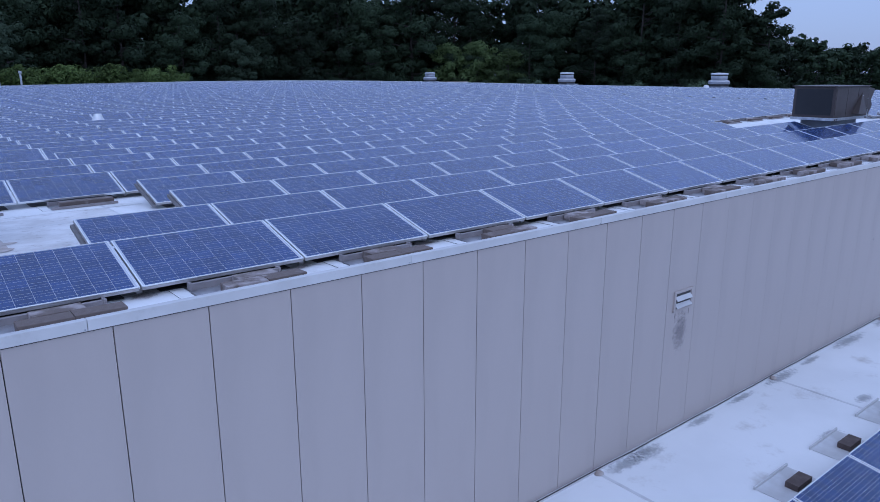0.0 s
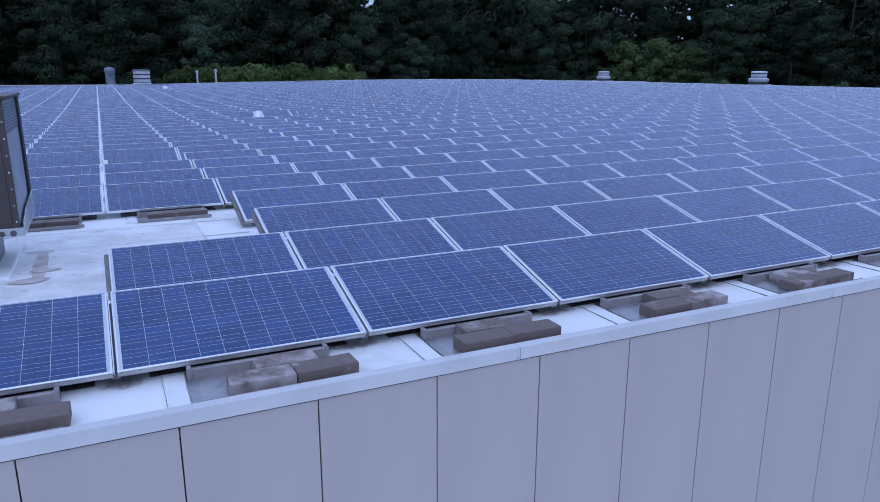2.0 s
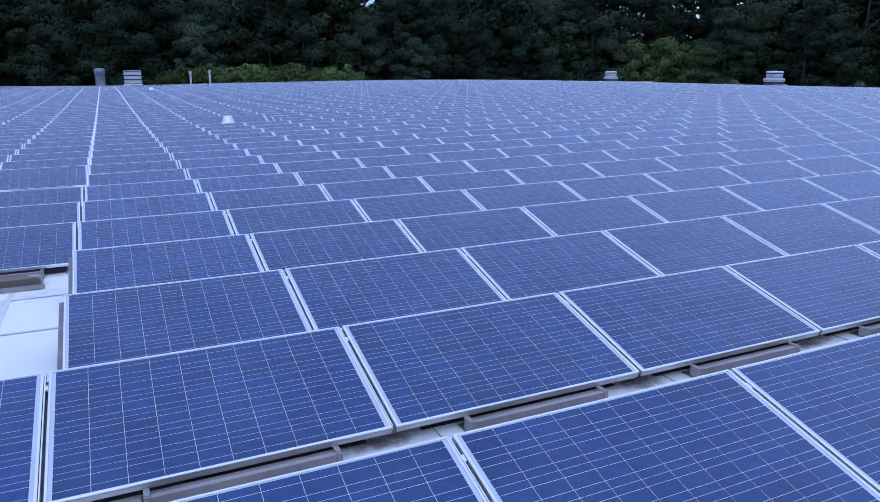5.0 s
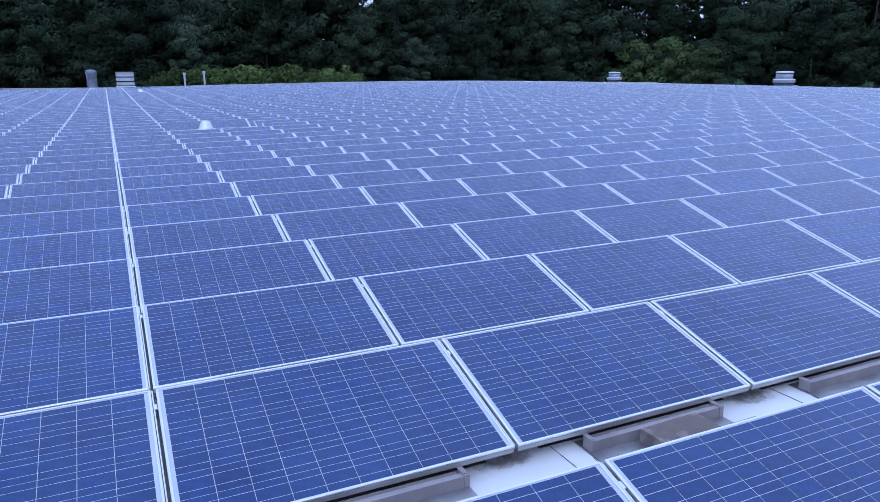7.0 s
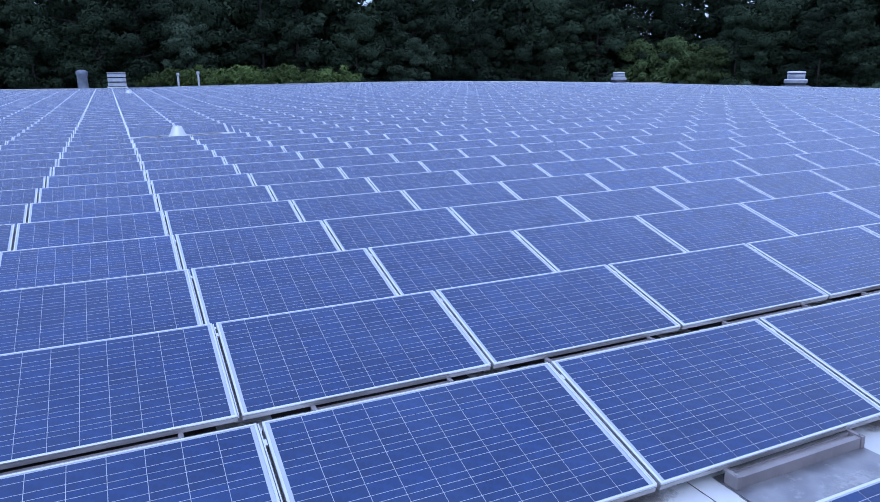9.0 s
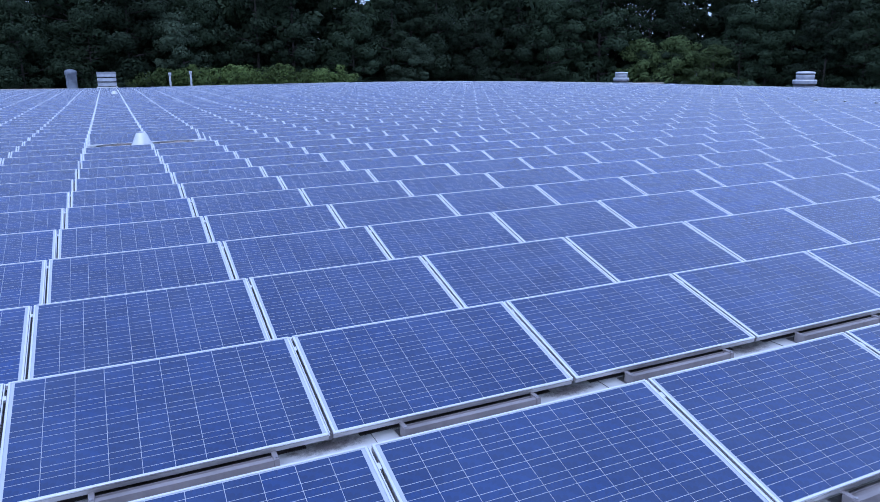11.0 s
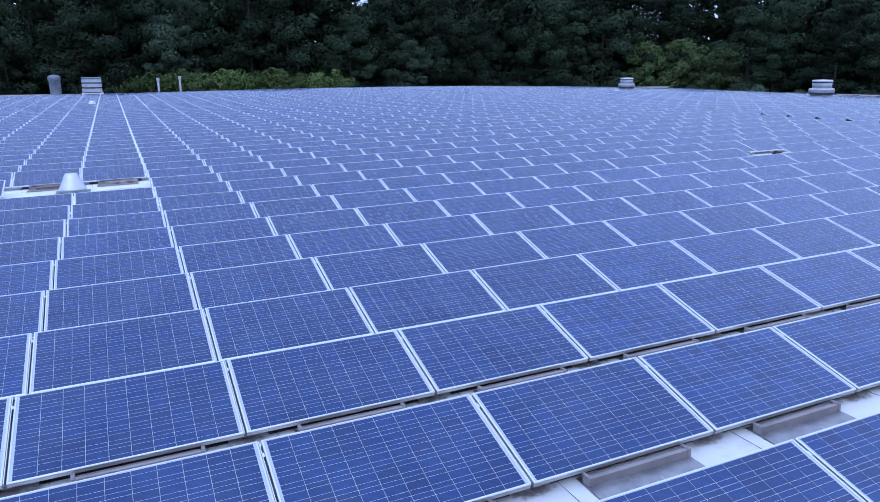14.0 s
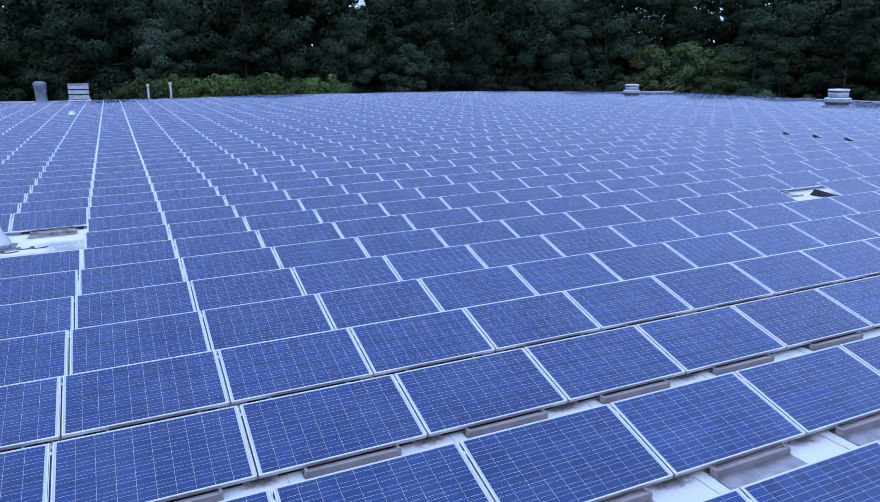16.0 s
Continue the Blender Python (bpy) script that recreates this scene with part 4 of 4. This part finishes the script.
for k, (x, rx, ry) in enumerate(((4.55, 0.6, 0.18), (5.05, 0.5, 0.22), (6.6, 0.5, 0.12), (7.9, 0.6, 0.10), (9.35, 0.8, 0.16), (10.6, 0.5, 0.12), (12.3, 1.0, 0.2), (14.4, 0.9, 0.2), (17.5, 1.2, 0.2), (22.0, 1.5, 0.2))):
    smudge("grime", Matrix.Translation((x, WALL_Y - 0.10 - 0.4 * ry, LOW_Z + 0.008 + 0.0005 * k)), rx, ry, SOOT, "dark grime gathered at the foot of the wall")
for k, (x, y, rx, ry) in enumerate(((7.75, -2.65, 0.40, 0.22), (9.6, -2.4, 0.35, 0.15))):
    smudge("stain", Matrix.Translation((x, y, LOW_Z + 0.003 + 0.0005 * k)), rx, ry, SOOT, "grey stain on the lower roof membrane")

for k, (x, y, rx, ry) in enumerate(((4.9, 28.0, 0.9, 0.35), (6.2, 28.1, 0.8, 0.5), (6.4, 27.6, 0.7, 0.35))):
    smudge("stain", Matrix.Translation((x, y, roof_z(x, y) + 0.012 + 0.001 * k)), rx, ry, SOOT, "grey dirt on the membrane round the vent")

# mould on the membrane under the seams, lime bloom in the pans
sm = random.Random(41)
for i, j in [q for q in tray_spots if q[1] <= 11 and (q[1] == 0 or closest(*q) or closest(q[0] - 2, q[1]))]:
    smudge("mould", seat(i, j) @ Matrix.Translation((sm.uniform(-0.06, 0.06), 0.05, 0.0095)), sm.uniform(0.20, 0.34), sm.uniform(0.09, 0.14), MOULD, "brown mould on the membrane below a panel seam")
    smudge("lime_bloom", seat(i, j) @ Matrix.Translation((sm.uniform(0.75, 1.05), sm.uniform(-0.34, -0.22), 0.0104)), sm.uniform(0.16, 0.3), sm.uniform(0.06, 0.13), LIME, "white lime bloom washed into the ballast pan")

# the lower array's first row
damp = block.data.copy()
damp.materials[0] = surface("damp_concrete", (0.085, 0.062, 0.055), (0.13, 0.10, 0.09), scale=8, fine=150, rough=0.85, bump=0.6)
for k in range(-1, 5):
    c = copy_thing(solar, Matrix.Translation((6.905 + (k - 1) * LP, -3.17 - PW * math.cos(radians(9)), LOW_Z + 0.09)) @ Matrix.Rotation(radians(9), 4, "X"))
    tagged(c, "blue solar panel on the lower roof beside the wall", "solar panel", "solar panels on the lower roof")
    m = Matrix.Translation((5.38 + k * LP, -2.59, LOW_Z))
    t_ = empty("ballast_tray", m)
    part("pan", boxes((0.0, 0.92, -0.62, 0.0, 0.004, 0.008)), SEAM_STRIP, t_, "pale grey sheet pan")
    part("lip", boxes((-0.02, 0.94, -0.012, 0.012, 0.004, 0.055), bevel=0.008), CAP, t_, "white rolled lip")
    part("rail", boxes((0.30, 0.95, -0.54, -0.49, 0.008, 0.09), bevel=0.004), BROWN, t_)
    tagged(t_, "ballast tray with a white lip on the lower roof", "ballast tray", "ballast trays on the lower roof")
    low_block = copy_thing(block, m @ Matrix.Translation((0.58, -0.33, 0.0085)))
    low_block.data = damp
    tagged(low_block, "damp dark brown concrete ballast block in a pale pan", "concrete block", "ballast blocks on the lower roof")


# ---- trees ----
def tree_meshes(seed, height, spread, leaves, low=0.12, leaf=0.30):
    """Trunk with limbs, and a crown of leaf sprays gathered in uneven clumps."""
    r = random.Random(seed)
    rs = np.random.RandomState(seed)
    bm = bmesh.new()

    def limb(a, b, ra, rb, steps=5):
        d = (b - a)
        side = d.orthogonal().normalized()
        other = d.normalized().cross(side)
        rings = []
        for k in range(steps + 1):
            f = k / steps
            c = a.lerp(b, f) + side * 0.05 * d.length * math.sin(f * 3.1) * 0.5
            w = ra + (rb - ra) * f
            rings.append([bm.verts.new(c + side * w * math.cos(q * math.pi / 3) + other * w * math.sin(q * math.pi / 3)) for q in range(6)])
        for p, q in zip(rings, rings[1:]):
            for k in range(6):
                bm.faces.new((p[k], p[(k + 1) % 6], q[(k + 1) % 6], q[k]))

    top = Vector((r.uniform(-0.5, 0.5), r.uniform(-0.5, 0.5), height * 0.9))
    limb(Vector((0, 0, -0.3)), top, height * 0.010, height * 0.003, 8)
    tips = []
    for k in range(34):
        f = low + (0.96 - low) * (k + r.random()) / 34
        a = top * f
        ang = r.uniform(0, 2 * math.pi)
        prof = math.sin(math.pi * min(1.0, (f - low) / (1 - low) * 0.80 + 0.20)) ** 0.45
        reach = spread * prof * r.uniform(0.55, 1.05)
        b = a + Vector((math.cos(ang) * reach, math.sin(ang) * reach, r.uniform(0.05, 0.28) * reach))
        limb(a, b, height * 0.005, height * 0.0015, 4)
        tips += [a.lerp(b, q) for q in (0.35, 0.72, 1.0)]
    tips.append(top)
    clumps = []
    for t in tips:
        clumps.append((t + Vector((r.uniform(-0.6, 0.6), r.uniform(-0.6, 0.6), r.uniform(-0.3, 0.6))), r.uniform(0.55, 1.35) * spread / 4.6))
    per = leaves // len(clumps)
    cs, rad = np.array([c for c, _ in clumps]), np.array([w for _, w in clumps])
    cen = np.repeat(cs, per, 0)
    rr_ = np.repeat(rad, per)
    d = rs.normal(size=(len(cen), 3))
    d /= np.linalg.norm(d, axis=1)[:, None]
    p = cen + d * (rr_ * rs.uniform(0.45, 1.0, len(cen)) ** 0.5)[:, None] * np.array([1.15, 1.15, 0.72])
    nrm = d * 1.3 + rs.normal(size=d.shape) * 0.30 + np.array([0, 0, 0.35])
    nrm /= np.linalg.norm(nrm, axis=1)[:, None]
    t1 = np.cross(nrm, rs.normal(size=d.shape))
    t1 /= np.linalg.norm(t1, axis=1)[:, None]
    t2 = np.cross(nrm, t1)
    s = (leaf * rs.uniform(0.6, 1.4, len(p)))[:, None]
    quad = np.stack([p - t1 * s, p + t2 * s * 0.55 + t1 * 0.1 * s, p + t1 * s, p - t2 * s * 0.55 + t1 * 0.1 * s], 1).reshape(-1, 3)
    me = bpy.data.meshes.new("crown")
    nf = len(p)
    me.vertices.add(4 * nf)
    me.vertices.foreach_set("co", quad.ravel().astype(np.float32))
    me.loops.add(4 * nf)
    me.loops.foreach_set("vertex_index", np.arange(4 * nf, dtype=np.int32))
    me.polygons.add(nf)
    me.polygons.foreach_set("loop_start", np.arange(0, 4 * nf, 4, dtype=np.int32))
    me.update(calc_edges=True)
    return bm, me


def tree(seed, height, spread, leaves, mat, label, name="tree", low=0.12, leaf=0.20):
    t = empty(name)
    bm, me = tree_meshes(seed, height, spread, leaves, low, leaf)
    part("trunk", bm, BARK, t)
    me.materials.append(mat)
    c = new("crown", me)
    c.parent = t
    return tagged(t, label, name, "woodland behind the roof")


DARK = "tall dark broadleaf tree in the wood behind the roof"
kinds = [tree(101, 25, 6.6, 24500, LEAF, DARK, low=0.05), tree(102, 28, 6.0, 24500, LEAF, DARK, low=0.05),
         tree(103, 24, 6.8, 24500, LEAF, DARK, low=0.05), tree(104, 27, 5.2, 21000, LEAF, "tall narrow dark tree in the wood behind the roof", low=0.05),
         tree(105, 16.5, 5.5, 15000, LEAF_PALE, "pale green broadleaf tree at the wood's edge", low=0.05),
         tree(106, 20.5, 5.0, 16000, LEAF_MID, "grey-green broadleaf tree at the wood's edge", low=0.05)]
seconds = [tree(111, 26, 6.4, 7000, LEAF, DARK, low=0.05, leaf=0.38), tree(112, 27, 6.2, 7000, LEAF, DARK, low=0.05, leaf=0.38)]
backs = [tree(301, 27, 7.2, 3300, LEAF, "dark tree deep in the wood", low=0.04, leaf=0.62), tree(302, 25, 7.0, 3300, LEAF, "dark tree deep in the wood", low=0.04, leaf=0.62)]
shrubs = [tree(201, 10.8, 4.2, 9000, LEAF_BUSH, "bushy yellow-green shrub at the wood's edge", "shrub", low=0.05, leaf=0.155),
          tree(202, 10.2, 3.6, 9000, LEAF_BUSH, "bushy yellow-green shrub at the wood's edge", "shrub", low=0.05, leaf=0.155)]
shrubs += [tree(203, 10.5, 3.9, 9000, LEAF_MID, "dusky green shrub in the shade of the wood", "shrub", low=0.05, leaf=0.17)]
used = set()


def plant(kind, x, y, s, turn):
    m = Matrix.Translation((x, y, GROUND_Z)) @ Matrix.Rotation(turn, 4, "Z") @ Matrix.Scale(s, 4)
    if kind in used:
        copy_thing(kind, m)
    else:
        kind.matrix_basis = m
        used.add(kind)


tr = random.Random(77)
line = [(-60, 121), (-30, 121), (20, 122), (68, 123), (104, 118), (115, 94), (121, 70), (129, 55)]
for row, (step, back) in enumerate(((8.5, 0.0), (9.0, 8.0), (6.5, 16.0), (6.5, 25.0))):
    for (ax, ay), (bx, by) in zip(line, line[1:]):
        ln = math.hypot(bx - ax, by - ay)
        nx_, ny_ = -(by - ay) / ln, (bx - ax) / ln
        for k in range(max(1, round(ln / step))):
            f = (k + tr.uniform(0.15, 0.85)) / max(1, round(ln / step))
            off = back + tr.uniform(-2, 2)
            x, y = ax + (bx - ax) * f + nx_ * off, ay + (by - ay) * f + ny_ * off
            kind = (kinds[tr.choice((0, 1, 2, 3, 0, 2))], seconds[k % 2], backs[k % 2], backs[k % 2])[row]
            away = math.degrees(math.atan2(x + 3.4, y + 6.6))
            size, turn = tr.uniform(0.9, 1.2), tr.uniform(0, 6.28)
            if away < 63.6:      # the tall wood steps down and ends here
                plant(kind, x, y, size if away < 60.2 else 0.70 * size, turn)
for x, y, s in ((101.5, 110, 1.10), (105, 104, 0.9), (97, 115, 0.98)):
    plant(kinds[4], x, y, s, tr.uniform(0, 6.28))
for kind, x, y, s in ((seconds[0], 110.5, 122.5, 1.0), (seconds[1], 106.0, 126.5, 1.05), (backs[0], 120.0, 130.0, 1.0)):
    plant(kind, x, y, s, tr.uniform(0, 6.28))
plant(kinds[5], 14.6, 117.5, 1.0, 0.4)
plant(kinds[5], 52.0, 118.5, 0.85, 2.4)
for k in (0, 1, 2, 4, 5, 6, 7, 8, 9, 10):
    plant(shrubs[k % 2], 10.0 + k * 2.75 + tr.uniform(-1, 1), 114.5 + tr.uniform(-1, 1.0), tr.uniform(0.98, 1.11) - (0.03 if k > 4 else 0.0), tr.uniform(0, 6.28))
for k in range(9):
    plant(shrubs[2], 103 + k * 1.7 + tr.uniform(-1, 1), 106 - k * 5.0 + tr.uniform(-1, 1), tr.uniform(0.75, 0.95), tr.uniform(0, 6.28))
# lower wood farther off beyond the open sky
for k in range(34):
    a = radians(60.5 + 17.0 * (k + tr.uniform(0.1, 0.9)) / 34)
    d = tr.uniform(185, 240)
    plant(backs[k % 2], -3 + d * math.sin(a), -6 + d * math.cos(a), tr.uniform(0.58, 0.74), tr.uniform(0, 6.28))
